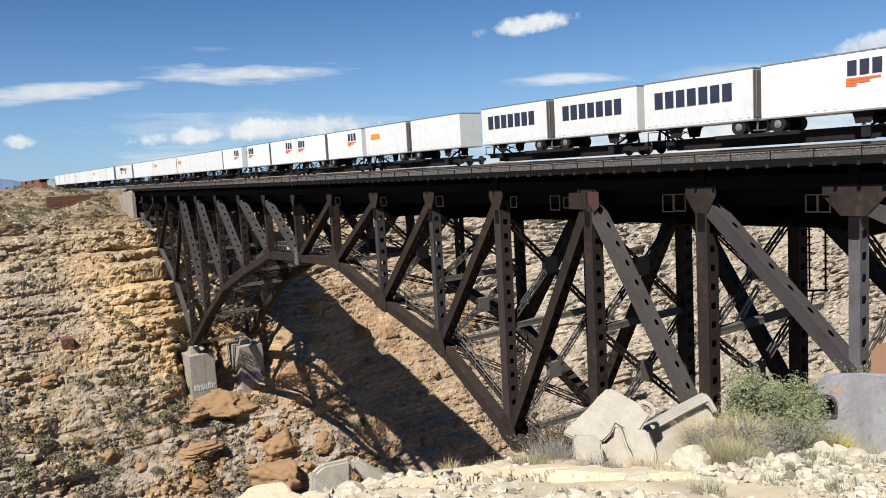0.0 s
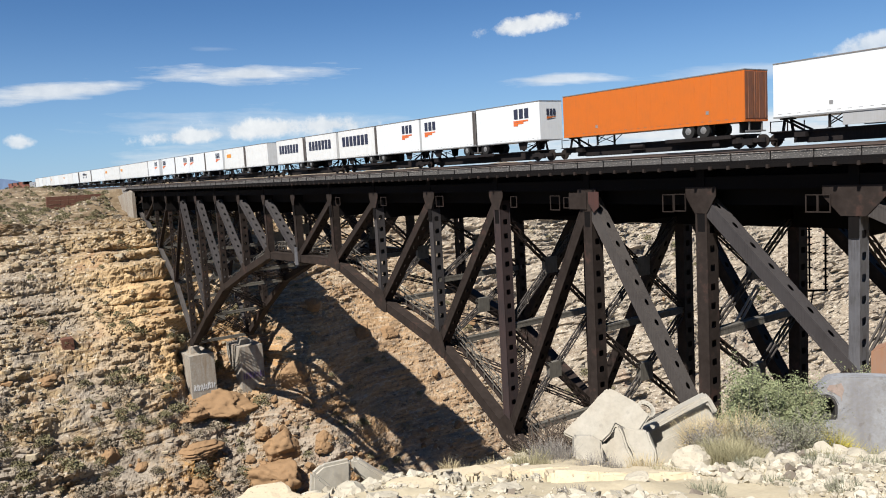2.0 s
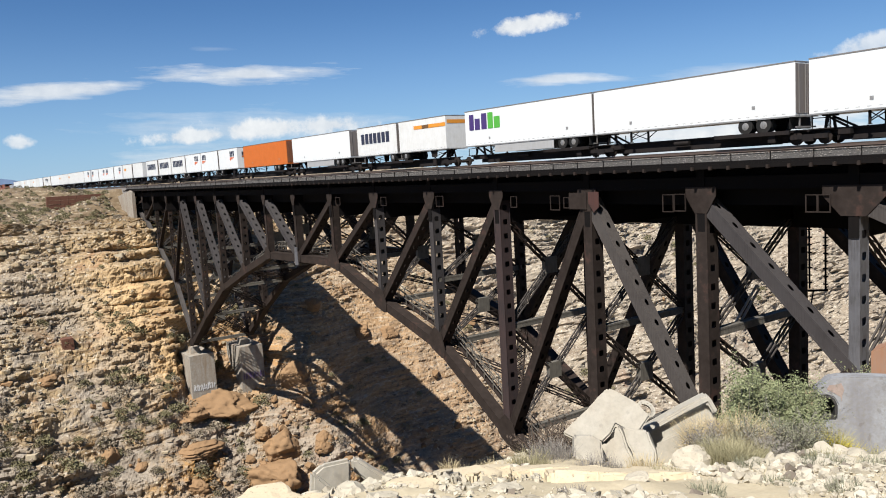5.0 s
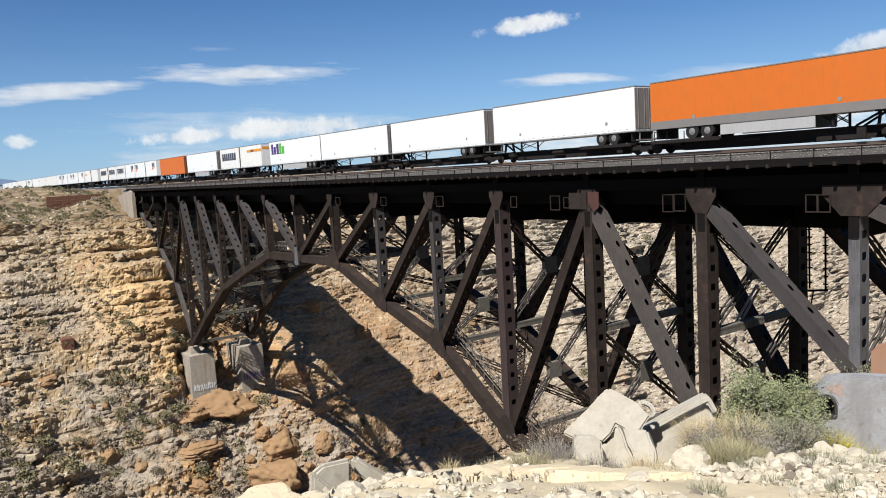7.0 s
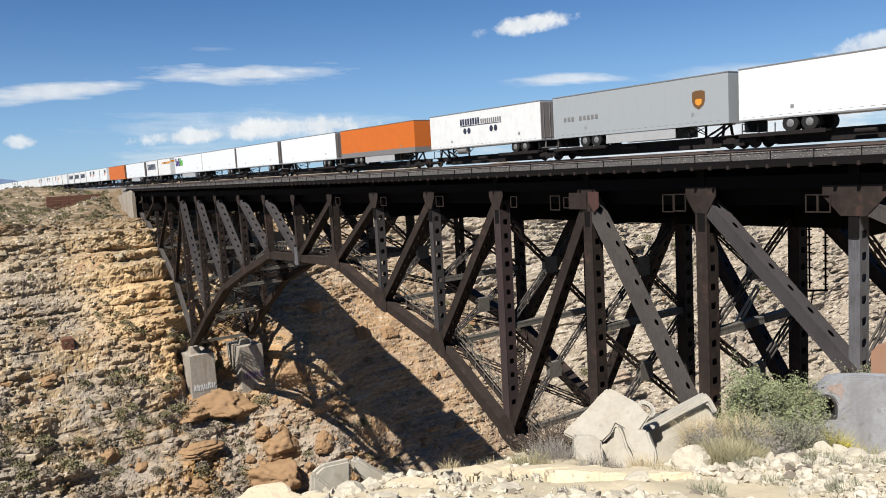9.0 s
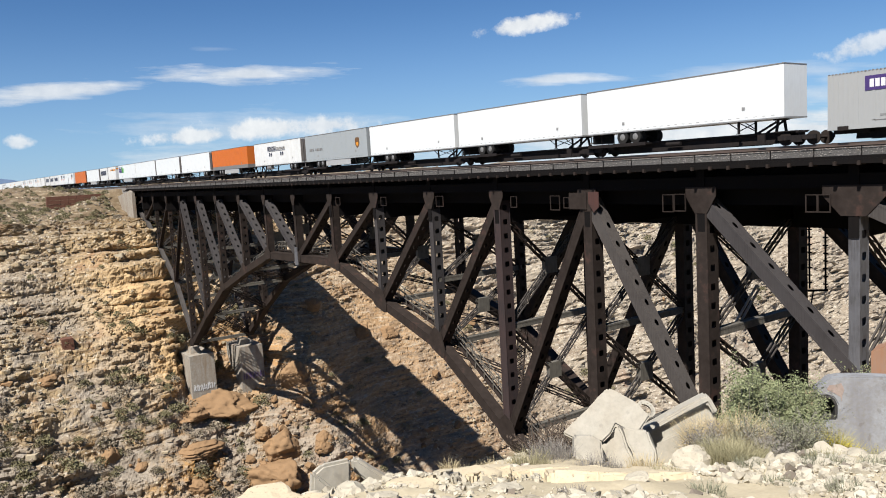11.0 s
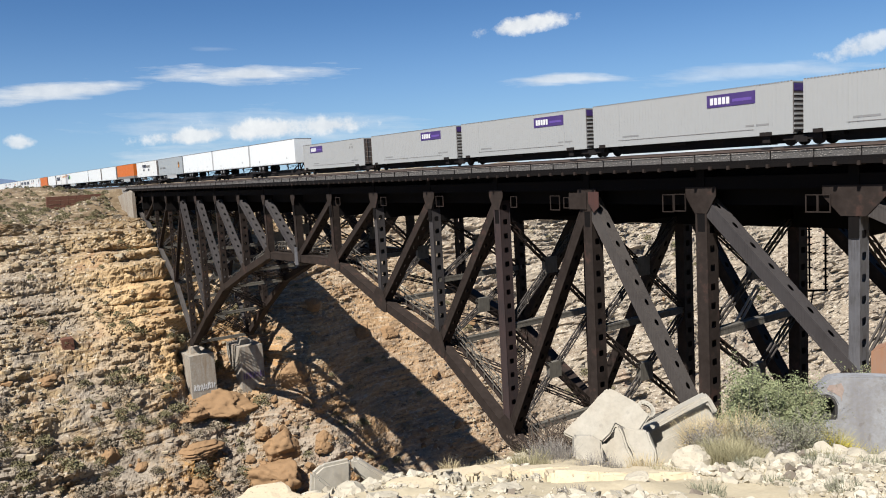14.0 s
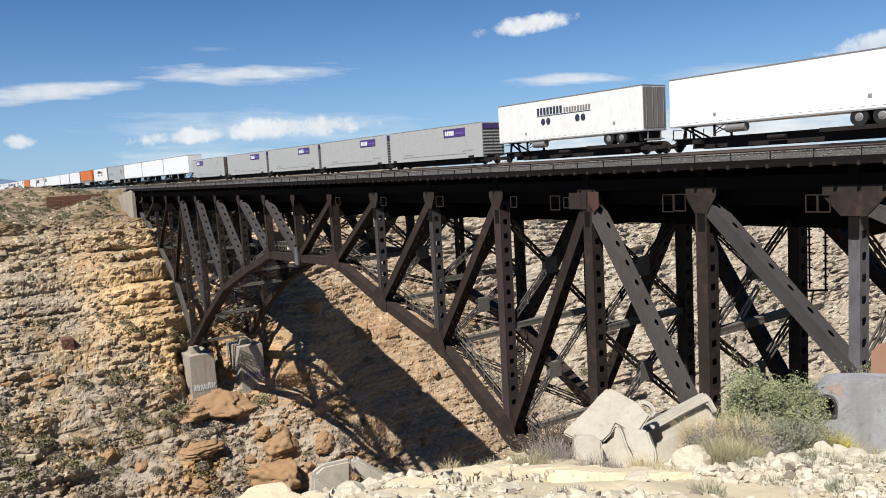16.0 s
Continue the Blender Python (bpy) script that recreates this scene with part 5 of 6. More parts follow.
def bush(az, d, width, height, leaves, leaf_size, mat, label, name="desert_bush", twig=None, seed=1, lift=0.0):
    """A bush of thin stems with many small leaves, uneven and open."""
    rng = random.Random(seed)
    t = thing(name, label, "bush" if "bush" in name else "grass", "bushes and grass on the slope", Matrix.Translation(spot(az, d) + Vector((0, 0, lift))))
    stems, v, f = Shape(), [], []
    tips = []
    lobes = [(rng.uniform(-0.38, 0.38) * width, rng.uniform(-0.3, 0.3) * width, rng.uniform(0.4, 0.8) * height, rng.uniform(0.18, 0.32) * width) for _ in range(9)]
    for cx, cy, cz, r in lobes:
        for _ in range(7):
            a = Vector((cx * 0.25 + rng.gauss(0, 0.03), cy * 0.25 + rng.gauss(0, 0.03), -0.03))
            e = Vector((cx + rng.gauss(0, r * 0.5), cy + rng.gauss(0, r * 0.5), min(cz + rng.gauss(0, r * 0.4), height * 0.95)))
            mid = a.lerp(e, 0.5) + Vector((rng.gauss(0, 0.04), rng.gauss(0, 0.04), 0.03))
            stems.tube(a, mid, 0.008, 4, 0.006).tube(mid, e, 0.006, 4, 0.003)
            tips.append((mid, e))
    for _ in range(leaves):
        mid, e = rng.choice(tips)
        c = mid.lerp(e, rng.uniform(0.2, 1.15)) + Vector((rng.gauss(0, 0.05), rng.gauss(0, 0.05), rng.gauss(0, 0.05)))
        if c.z < 0.02:
            continue
        k = len(v)
        way = Vector((rng.gauss(0, 1), rng.gauss(0, 1), rng.gauss(0.5, 0.8))).normalized()
        side = way.orthogonal().normalized()
        side.rotate(Matrix.Rotation(rng.uniform(0, 6.28), 3, way))
        s = leaf_size * rng.uniform(0.6, 1.4)
        v += [tuple(c), tuple(c + way * s * 0.5 + side * s * 0.22), tuple(c + way * s), tuple(c + way * s * 0.5 - side * s * 0.22)]
        f.append((k, k + 1, k + 2, k + 3))
    part("twig_mass", stems, twig or GREY_TWIG, t, kind="stuff")
    leafy = Shape()
    leafy.v, leafy.f = v, f
    part("foliage", leafy, mat, t, kind="stuff")


def tuft(az, d, width, height, blades, mat, label, seed=1, spread=0.5):
    """A tuft of thin bent grass blades."""
    rng = random.Random(seed)
    s = Shape()
    for _ in range(int(blades * 2.2)):
        a, r = rng.uniform(0, 6.283), width * 0.5 * math.sqrt(rng.random())
        base = Vector((r * math.cos(a), r * math.sin(a), -0.02))
        h = height * rng.uniform(0.3, 1.1)
        lean = Vector((math.cos(a), math.sin(a), 0)) * h * rng.uniform(0.05, spread) + Vector((rng.gauss(0, 0.16), rng.gauss(0, 0.16), 0)) * h
        mid, tip = base + lean * 0.35 + Vector((0, 0, h * 0.6)), base + lean + Vector((0, 0, h * rng.uniform(0.85, 1.0)))
        side = Vector((rng.gauss(0, 1), rng.gauss(0, 1), 0)).normalized() * 0.0021
        k = len(s.v)
        s.v += [tuple(base - side), tuple(base + side), tuple(mid + side), tuple(mid - side), tuple(tip)]
        s.f += [(k, k + 1, k + 2, k + 3), (k + 3, k + 2, k + 4)]
    ob = part("grass_tuft", s, mat, None, m=Matrix.Translation(spot(az, d)))
    tagged(ob, label, "grass", "grass tufts on the slope")


def build_plants():
    leafy, small, sage = "leafy grey-green desert bush on the stony slope", "small green bush beside dry grass", "low grey-green sage bush on the slope"
    bush(56.8, 12.4, 0.95, 1.95, 13000, 0.040, GREEN, leafy, seed=3)
    bush(59.0, 12.6, 1.1, 1.6, 14000, 0.038, GREEN, leafy, seed=4)
    bush(60.7, 13.0, 0.6, 1.9, 7000, 0.040, GREEN, leafy, seed=24)
    bush(55.2, 12.0, 0.75, 1.1, 7000, 0.036, GREEN, small, seed=5)
    bush(54.2, 10.5, 0.62, 0.62, 2400, 0.028, GREY_TWIG, "dark dry twiggy bush in straw grass", seed=6)
    bush(57.0, 10.9, 0.9, 0.66, 3200, 0.026, SAGE, sage, seed=8)
    bush(59.4, 10.9, 1.0, 0.66, 3600, 0.026, SAGE, sage, seed=7)
    bush(60.9, 10.9, 0.8, 0.55, 2600, 0.026, SAGE, sage, seed=16)
    bush(58.2, 10.4, 0.7, 0.42, 2000, 0.026, GREY_TWIG, "dry grey twiggy bush on the slope", seed=17)
    bush(63.8, 12.6, 1.0, 0.5, 1800, 0.03, SAGE, sage, seed=9)
    bush(62.4, 21.0, 1.6, 0.8, 1800, 0.05, SAGE, sage, seed=10)
    bush(62.8, 25.0, 1.7, 1.1, 4200, 0.05, GREEN, small, seed=12)
    bush(64.6, 26.0, 2.2, 1.0, 4200, 0.06, SAGE, sage, seed=13)
    bush(62.6, 31.0, 2.6, 0.9, 1800, 0.08, SAGE, sage, seed=14)
    bush(64.9, 35.0, 2.8, 1.1, 1800, 0.09, GREEN, small, seed=15)
    dead = "dead dark brown brush at the foot of the arch"
    bush(41.6, 11.2, 1.0, 0.62, 260, 0.05, DEAD_WOOD, dead, twig=DEAD_WOOD, seed=41)
    bush(43.2, 11.6, 0.9, 0.7, 220, 0.05, DEAD_WOOD, dead, twig=DEAD_WOOD, seed=42)
    straw = "dry straw-coloured grass tuft on the stony slope"
    for k, (az, d, w, h, n, mat) in enumerate(((53.7, 10.9, 0.40, 0.74, 650, STRAW), (54.3, 10.8, 0.5, 0.66, 650, STRAW), (53.1, 10.5, 0.36, 0.36, 340, STRAW), (56.0, 11.0, 0.5, 0.7, 500, STRAW), (57.4, 10.8, 0.4, 0.6, 380, STRAW), (55.8, 10.0, 0.8, 0.36, 900, OLIVE), (55.0, 9.8, 0.5, 0.36, 500, OLIVE), (56.6, 9.7, 0.5, 0.30, 420, OLIVE),
                                              (62.2, 11.0, 0.30, 0.46, 420, YELLOW_GRASS), (63.1, 11.2, 0.35, 0.34, 300, YELLOW_GRASS), (65.4, 12.2, 0.5, 0.45, 300, YELLOW_GRASS), (64.6, 11.6, 0.5, 0.35, 300, OLIVE), (60.8, 11.3, 0.7, 0.4, 420, GREY_TWIG),
                                              (38.2, 9.0, 0.35, 0.28, 260, STRAW), (40.8, 9.4, 0.5, 0.30, 320, OLIVE), (36.2, 8.7, 0.25, 0.26, 160, STRAW), (42.6, 9.8, 0.6, 0.28, 320, GREY_TWIG), (46.0, 9.4, 0.6, 0.22, 340, GREY_TWIG),
                                              (34.6, 8.3, 0.2, 0.2, 90, STRAW), (49.5, 9.4, 0.4, 0.3, 240, STRAW), (56.8, 8.3, 0.3, 0.14, 160, SAGE), (61.6, 8.4, 0.4, 0.14, 200, SAGE), (47.0, 7.4, 0.35, 0.1, 160, SAGE), (54.0, 6.4, 0.3, 0.1, 150, SAGE), (58.5, 7.2, 0.35, 0.12, 170, SAGE), (63.0, 6.9, 0.3, 0.12, 150, SAGE), (60.2, 5.9, 0.25, 0.09, 140, SAGE), (51.0, 7.8, 0.3, 0.12, 150, OLIVE), (65.0, 8.6, 0.4, 0.16, 170, SAGE), (44.0, 5.9, 0.25, 0.08, 120, GREY_TWIG), (48.5, 5.4, 0.25, 0.08, 120, GREY_TWIG), (62.0, 9.2, 0.35, 0.16, 170, OLIVE))):
        tuft(az, d, w, h, n, mat, straw if mat is STRAW else "low grey-green grass tuft on the stony slope" if mat is not YELLOW_GRASS else "yellow-green grass tuft on the stony slope", 30 + k)


DEAD_WOOD = leaf("dead_brush", (0.055, 0.04, 0.03), (0.13, 0.095, 0.07))
OLIVE = leaf("olive_grass", (0.27, 0.24, 0.13), (0.43, 0.39, 0.24))
YELLOW_GRASS = leaf("yellow_grass", (0.46, 0.39, 0.05), (0.58, 0.50, 0.12))
build_plants()


def build_far_boulders():
    """Big rounded blocks below the far pier and single ones on the wall."""
    X, Y, Z = WALL_GRID
    for k, (x, w, r, flat) in enumerate(((10.6, 40.4, 5.0, 0.78), (16.2, 40.2, 2.4, 0.90), (7.2, 42.8, 6.8, 0.6), (2.4, 34.6, 6.4, 0.56), (6.2, 35.2, 4.6, 0.52), (-2.2, 34.8, 4.0, 0.5), (-3.4, 38.2, 4.4, 0.34), (15.3, 32.8, 3.0, 0.95), (19.0, 42.6, 2.6, 0.6), (-4.8, 41.5, 2.6, 0.7),
                                              (12.0, 45.5, 4.0, 0.6), (-16.0, 36.8, 1.9, 1.25), (33.0, 30.0, 3.0, 0.6), (38.5, 30.8, 2.4, 0.75), (24.0, 26.0, 2.2, 0.7), (8.0, 38.4, 2.0, 0.8), (-19.0, 41.0, 1.5, 0.7), (-22.5, 28.5, 2.0, 0.6), (-12.0, 38.0, 1.4, 0.8))):
        y, z = far_wall(np.array([x]), np.array([w]))
        me = boulder_mesh(r, flat, k + 1.3, 5)
        me.materials.append(BOULDER)
        me.shade_smooth()
        ob = part("boulder", me, None, m=Matrix.Translation((x, float(y[0]) + r * 0.3, float(z[0]) - r * flat * 0.08)) @ pose(0, 0, 0, 0, 0, k * 53))
        tagged(ob, "large rounded orange sandstone boulder on the canyon slope", "boulder", "canyon boulders")
    # remains of an older stone wall on the far plateau and one low on the wall
    m = Matrix.Translation((-9.2, 148.0, 0.0)) @ Matrix(((1, 0, 0, 0), (0, 0, -1, 0), (0, 1, 0, 0), (0, 0, 0, 1)))
    o = thing("stone_foundation", "dark red sandstone block foundation near the rim", "foundation")
    rng = random.Random(7)
    for row in range(4):
        x = -5.3 + rng.uniform(0, 0.3)
        while x < 5.0:
            wd = rng.uniform(0.9, 1.6)
            part("block", chipped_block(wd, 0.74, 1.2, m @ Matrix.Translation((x, -2.0 + row * 0.78, rng.uniform(-0.06, 0.06)))), RED_STONE, o)
            x += wd + 0.03
    q = far_wall(np.array([-18.5]), np.array([26.0]))
    part("remnant_base", chipped_block(1.7, 1.9, 2.0, Matrix.Translation((-19.4, float(q[0][0]) - 0.4, float(q[1][0]) - 0.7)) @ Matrix(((1, 0, 0, 0), (0, 0, -1, 0), (0, 1, 0, 0), (0, 0, 0, 1)))), RED_STONE, thing("stone_remnant", "dark red stone remnant on a ledge", "ruin"))


def chipped_block(w, h, d, m):
    c = 0.05
    s = Shape().prism([(c, 0), (w - c, 0), (w, c), (w, h - c), (w - c, h), (c, h), (0, h - c), (0, c)], -d, 0, m)
    return s


build_far_boulders()

# ======== the track ========
RAIL_Z = 2.40
TRACKS = (7.77, 3.45)


def build_track():
    for y0, y1 in ((-400, -17.6), (-17.6, 140.6), (140.6, 1500)):
        s = Shape()
        on = y0 == -17.6
        a, b = (-0.8, FAR_X + 1.45) if on else (-0.6, FAR_X + 2.5)
        s.v = [(a, y0, 1.62 if on else -2.0), (b, y0, 1.62 if on else -2.0), (b - 0.4, y0, 2.1), (a + 0.4, y0, 1.92), (a, y1, 1.62 if on else -2.0), (b, y1, 1.62 if on else -2.0), (b - 0.4, y1, 2.1), (a + 0.4, y1, 1.92)]
        s.f = [(0, 1, 2, 3), (7, 6, 5, 4), (0, 3, 7, 4), (3, 2, 6, 7), (2, 1, 5, 6), (1, 0, 4, 5)]
        tagged(part("ballast", s, BALLAST), "grey crushed stone track ballast", "ballast", kind="structure")
    low = dict(zip(TRACKS, (0.0, 0.16)))     # the empty track lies a little lower
    ties = Shape()
    for x in TRACKS:
        for i in range(520):
            y = -60 + i * 0.6
            ties.box((x - 1.3, y - 0.11, 2.08 - low[x]), (x + 1.3, y + 0.11, 2.235 - low[x]))
    tagged(part("railway_ties", ties, WOOD), "dark weathered timber railway ties", "ties", kind="stuff")
    for x in TRACKS:
        for side in (-0.75, 0.75):
            z = 2.235 - low[x]
            r = Shape().box((x + side - 0.07, -400, z), (x + side + 0.07, 1500, z + 0.025)).box((x + side - 0.015, -400, z + 0.025), (x + side + 0.015, 1500, z + 0.125)).box((x + side - 0.036, -400, z + 0.125), (x + side + 0.036, 1500, z + 0.165))
            tagged(part("steel_rail", r, RAIL_STEEL), "long worn steel railway rail on timber ties", "rail", "track rails")


build_track()

# ======== the train ========
SPEED = 23.35
MOVERS = []


def ribbed(length, w, ribs, half, proud):
    """A box's outline from above with upright ribs on both long sides."""
    left = [(-w, 0.0)]
    for i in range(1, ribs):
        y = -length * i / ribs
        left += [(-w, y + half), (-w - proud, y + half), (-w - proud, y - half), (-w, y - half)]
    left.append((-w, -length))
    return left + [(-x, y) for x, y in reversed(left)]


def body_shape(length, h0, h1, ribs=1.22, w=1.27):
    return Shape().prism(ribbed(length, w, int(length / ribs), 0.03, 0.006), h0, h1)


def wheel_meshes():
    t = Shape().tube((-0.14, 0, 0), (0.14, 0, 0), 0.5, 18)
    t2 = Shape().tube((-0.155, 0, 0), (-0.13, 0, 0), 0.20, 14, 0.26).tube((-0.19, 0, 0), (-0.15, 0, 0), 0.1, 8)
    return t.mesh("tyre", RUBBER), t2.mesh("rim", RIM)


TYRE, HUB = wheel_meshes()
WORDS = {   # plain shapes in place of painted names: along, up, width, height, material
    "seven_dark": [(0.83 + 0.905 * i, 1.26, 0.90, 1.14, NAVY) for i in range(7)],
    "three_navy": [(5.2 + 0.68 * i, 1.86, 0.67, 0.84, NAVY) for i in range(3)] + [(5.2, 1.60, 1.9, 0.13, RED_INK), (5.2, 1.42, 1.3, 0.16, RED_INK), (5.2, 1.27, 0.6, 0.14, RED_INK)],
    "three_navy_front": [(0.6 + 0.68 * i, 1.86, 0.67, 0.84, NAVY) for i in range(3)] + [(0.6, 1.60, 1.9, 0.13, RED_INK), (0.6, 1.42, 1.3, 0.16, RED_INK), (0.6, 1.27, 0.6, 0.14, RED_INK)],
    "amber_tag": [(1.2, 1.7, 1.9, 0.55, AMBER)],
    "amber_stripe": [(2.9, 2.15, 1.5, 0.36, AMBER), (4.4, 2.15, 1.2, 0.36, BROWN_INK), (5.6, 2.15, 2.9, 0.36, AMBER)],
    "purple_green": [(0.62, 1.37, 0.76, 1.43, PURPLE), (1.45, 1.37, 0.84, 1.02, PURPLE), (2.42, 1.37, 0.86, 1.43, PURPLE), (3.36, 1.37, 0.82, 1.43, GREEN_INK), (4.22, 1.37, 0.93, 1.02, GREEN_INK)],
    "dark_line": [(5.0 + 0.38 * i, 1.93, 0.35, 0.58, NAVY) for i in range(8)] + [(8.15 + 0.30 * i, 1.93, 0.22, 0.40, GREY_TRIM) for i in range(10)] + [(5.0, 1.82, 6.1, 0.05, NAVY), (5.48, 1.1, 0.42, 0.55, NAVY), (6.1, 1.1, 0.42, 0.55, NAVY), (9.4, 1.1, 0.42, 0.55, NAVY), (10.02, 1.1, 0.42, 0.55, NAVY)],
    "brown_shield": [(1.2 + 0.42 * i, 1.15, 0.3, 0.32, GREY_TRIM) for i in range(9) if i != 3],
}


def trailer(length, body_mat, trim_mat, gear_front, words="", label="", skirt=False, tank=False, band=-0.03):
    """A road trailer; its front edge is at y = 0 and the rail's top at z = 0."""
    t = thing("semi_trailer", label, "trailer", "trailers on the train")
    h0, h1, w = 1.82, 4.97, 1.27
    body = part("body", Shape().prism(ribbed(length, w, 16, 0.09, 0.012), h0 - 0.06, h1) if words.startswith("three_navy") else body_shape(length, h0 - 0.06, h1), body_mat, t)
    part("bottom_rail", Shape().box((-w - 0.02, -length - 0.01, h0 - 0.12), (w + 0.02, 0.01, h0 + band)), trim_mat, t)
    part("top_rail", Shape().box((-w - 0.022, -length - 0.012, h1 - 0.04), (w + 0.022, 0.012, h1 + 0.03)), GREY_TRIM, t)
    for sx in (-1, 1):      # swing doors at the tail end, with lock rods
        y = -length if gear_front else 0.0
        out = -1 if gear_front else 1
        door = part("rear_door", Shape().box((sx * 0.63 - 0.6, min(y, y + out * 0.03), h0 + 0.1), (sx * 0.63 + 0.6, max(y, y + out * 0.03), h1 - 0.12)), DOOR if body_mat != ORANGE else DOOR_BROWN if gear_front else ORANGE, t)
        rods = Shape()
        for rx in (0.25, 0.95):
            rods.tube((sx * rx, y + out * 0.06, h0 + 0.1), (sx * rx, y + out * 0.06, h1 - 0.15), 0.025, 6)
        part("lock_rod", rods, GREY_TRIM if body_mat != ORANGE else DOOR_BROWN, door)
    pups = length < 10
    axles = (1.05,) if pups else (3.4, 4.6) if not gear_front else (3.1, 4.3) if body_mat == ORANGE else (2.1, 3.35)
    tail = -length if gear_front else 0.0
    into = 1 if gear_front else -1
    for a in axles:
        for sx in (-1, 1):
            for inner in (0, 0.34):
                ty = part("tyre", TYRE, None, t, m=Matrix.Translation((sx * (1.1 - inner), tail + into * a, 1.36)) @ pose(0, 0, 0, 0, 0, 0 if sx < 0 else 180))
                if not inner:
                    part("rim", HUB, None, ty)
        part("axle", Shape().tube((-1.0, tail + into * a, 1.36), (1.0, tail + into * a, 1.36), 0.07, 8).box((-0.95, tail + into * a - 0.5, 1.5), (-0.85, tail + into * a + 0.5, 1.72)).box((0.85, tail + into * a - 0.5, 1.5), (0.95, tail + into * a + 0.5, 1.72)), CAR_BLACK, t)
    # mud flaps and bumper
    part("mud_flap", Shape().box((-1.2, tail + into * 0.42, 1.0), (1.2, tail + into * 0.44, 1.72)), RUBBER, t)
    part("bumper", Shape().box((-1.1, tail + into * 0.03, 1.05), (1.1, tail + into * 0.1, 1.15)).box((-0.75, tail + into * 0.03, 1.15), (-0.65, tail + into * 0.1, 1.72)).box((0.65, tail + into * 0.03, 1.15), (0.75, tail + into * 0.1, 1.72)), GREY_TRIM, t)
    nose = 0.0 if gear_front else -length
    inw = -1 if gear_front else 1
    leg_at = nose + inw * (2.5 if pups else 3.3)
    for sx in (-1, 1):
        s = Shape().box((sx * 0.95 - 0.06, leg_at - 0.06, 0.95), (sx * 0.95 + 0.06, leg_at + 0.06, 1.75)).box((sx * 0.95 - 0.12, leg_at - 0.12, 0.92), (sx * 0.95 + 0.12, leg_at + 0.12, 0.95))
        s.bar((sx * 0.95, leg_at, 1.2), (sx * 0.95, leg_at + inw * 0.8, 1.72), 0.05, 0.05)
        part("landing_leg", s, CAR_BLACK, t)
    part("leg_brace", Shape().bar((-0.95, leg_at, 1.1), (0.95, leg_at, 1.65), 0.05, 0.05).bar((0.95, leg_at, 1.1), (-0.95, leg_at, 1.65), 0.05, 0.05), CAR_BLACK, t)
    if pups:      # dark trapezoid panels added beside the legs of the short trailers
        for sx in (-1, 1):
            m = Matrix.Translation((sx * 1.02, leg_at, 0)) @ Matrix(((0, 0, 1, 0), (1, 0, 0, 0), (0, 1, 0, 0), (0, 0, 0, 1)))
            part("leg_panel", Shape().prism([(-0.62, 1.74), (-0.42, 1.02), (0.42, 1.02), (0.62, 1.74)], -0.02, 0.02, m), CAR_BLACK, t)
    if words.startswith("three_navy"):      # the mark again, small, on the end wall
        for k in range(3):
            part("painted_mark", Shape().box((-0.52 + 0.37 * k, -length - 0.044, h1 - 1.2), (-0.24 + 0.37 * k, -length - 0.034, h1 - 0.65)), NAVY, t)
        part("painted_mark", Shape().prism([(-0.52, 0.0), (0.5, 0.16), (0.5, 0.2), (-0.52, 0.2)], 0.0, 0.006, Matrix.Translation((0, -length - 0.036, h1 - 1.5)) @ pose(0, 0, 0, 90)), ORANGE, t)
    if skirt:
        a, c = leg_at + inw * 0.9, tail + into * (axles[-1] + 1.0)
        s = Shape()
        lo, hi = min(a, c), max(a, c)
        s.box((-1.25, lo, 1.0), (-1.22, hi, 1.75)).box((1.22, lo, 1.0), (1.25, hi, 1.75))
        part("side_skirt", s, SKIRT, t, "pale grey side skirt")
    if tank:
        part("fuel_tank", Shape().tube((-1.0, leg_at + inw * 1.0, 1.4), (-1.0, leg_at + inw * 2.4, 1.4), 0.3, 14), GREY_TRIM, t)
    if words == "brown_shield":
        m = Matrix.Translation((-w - 0.012, -13.4, h0 + 0.95)) @ Matrix(((0, 0, -1, 0), (-1, 0, 0, 0), (0, 1, 0, 0), (0, 0, 0, 1)))
        shield = [(0.0, 1.15), (0.0, 0.55), (0.12, 0.25), (0.5, 0.0), (0.88, 0.25), (1.0, 0.55), (1.0, 1.15), (0.75, 1.25), (0.25, 1.25)]
        part("shield_mark", Shape().prism(shield, 0, 0.006, m), BROWN_INK, t, "brown shield mark")
        part("shield_mark", Shape().prism([(x * 0.5 + 0.25, y * 0.36 + 0.25) for x, y in shield], 0.008, 0.012, m), AMBER, t, "amber inner mark")
    if words == "amber_stripe":
        part("painted_mark", Shape().box((-1.1, -length - 0.02, h1 - 0.75), (1.1, -length - 0.012, h1 - 0.4)), AMBER, t)
    dash = Shape()
    for i in range(int(length / 0.6)):
        dash.box((-w - 0.010, -0.3 - 0.6 * i - 0.22, h0 + 0.085), (-w - 0.002, -0.3 - 0.6 * i, h0 + 0.11))
    part("marker_strip", dash, GREY_TRIM, t, kind="stuff")
    if not pups:      # scuffed patches and a placard holder
        for y, z in ((length * 0.22, 0.42), (length * 0.83, 0.55)):
            part("placard_plate", Shape().box((-w - 0.016, -y - 0.11, h0 + z), (-w - 0.006, -y + 0.11, h0 + z + 0.22)), ALU, t)
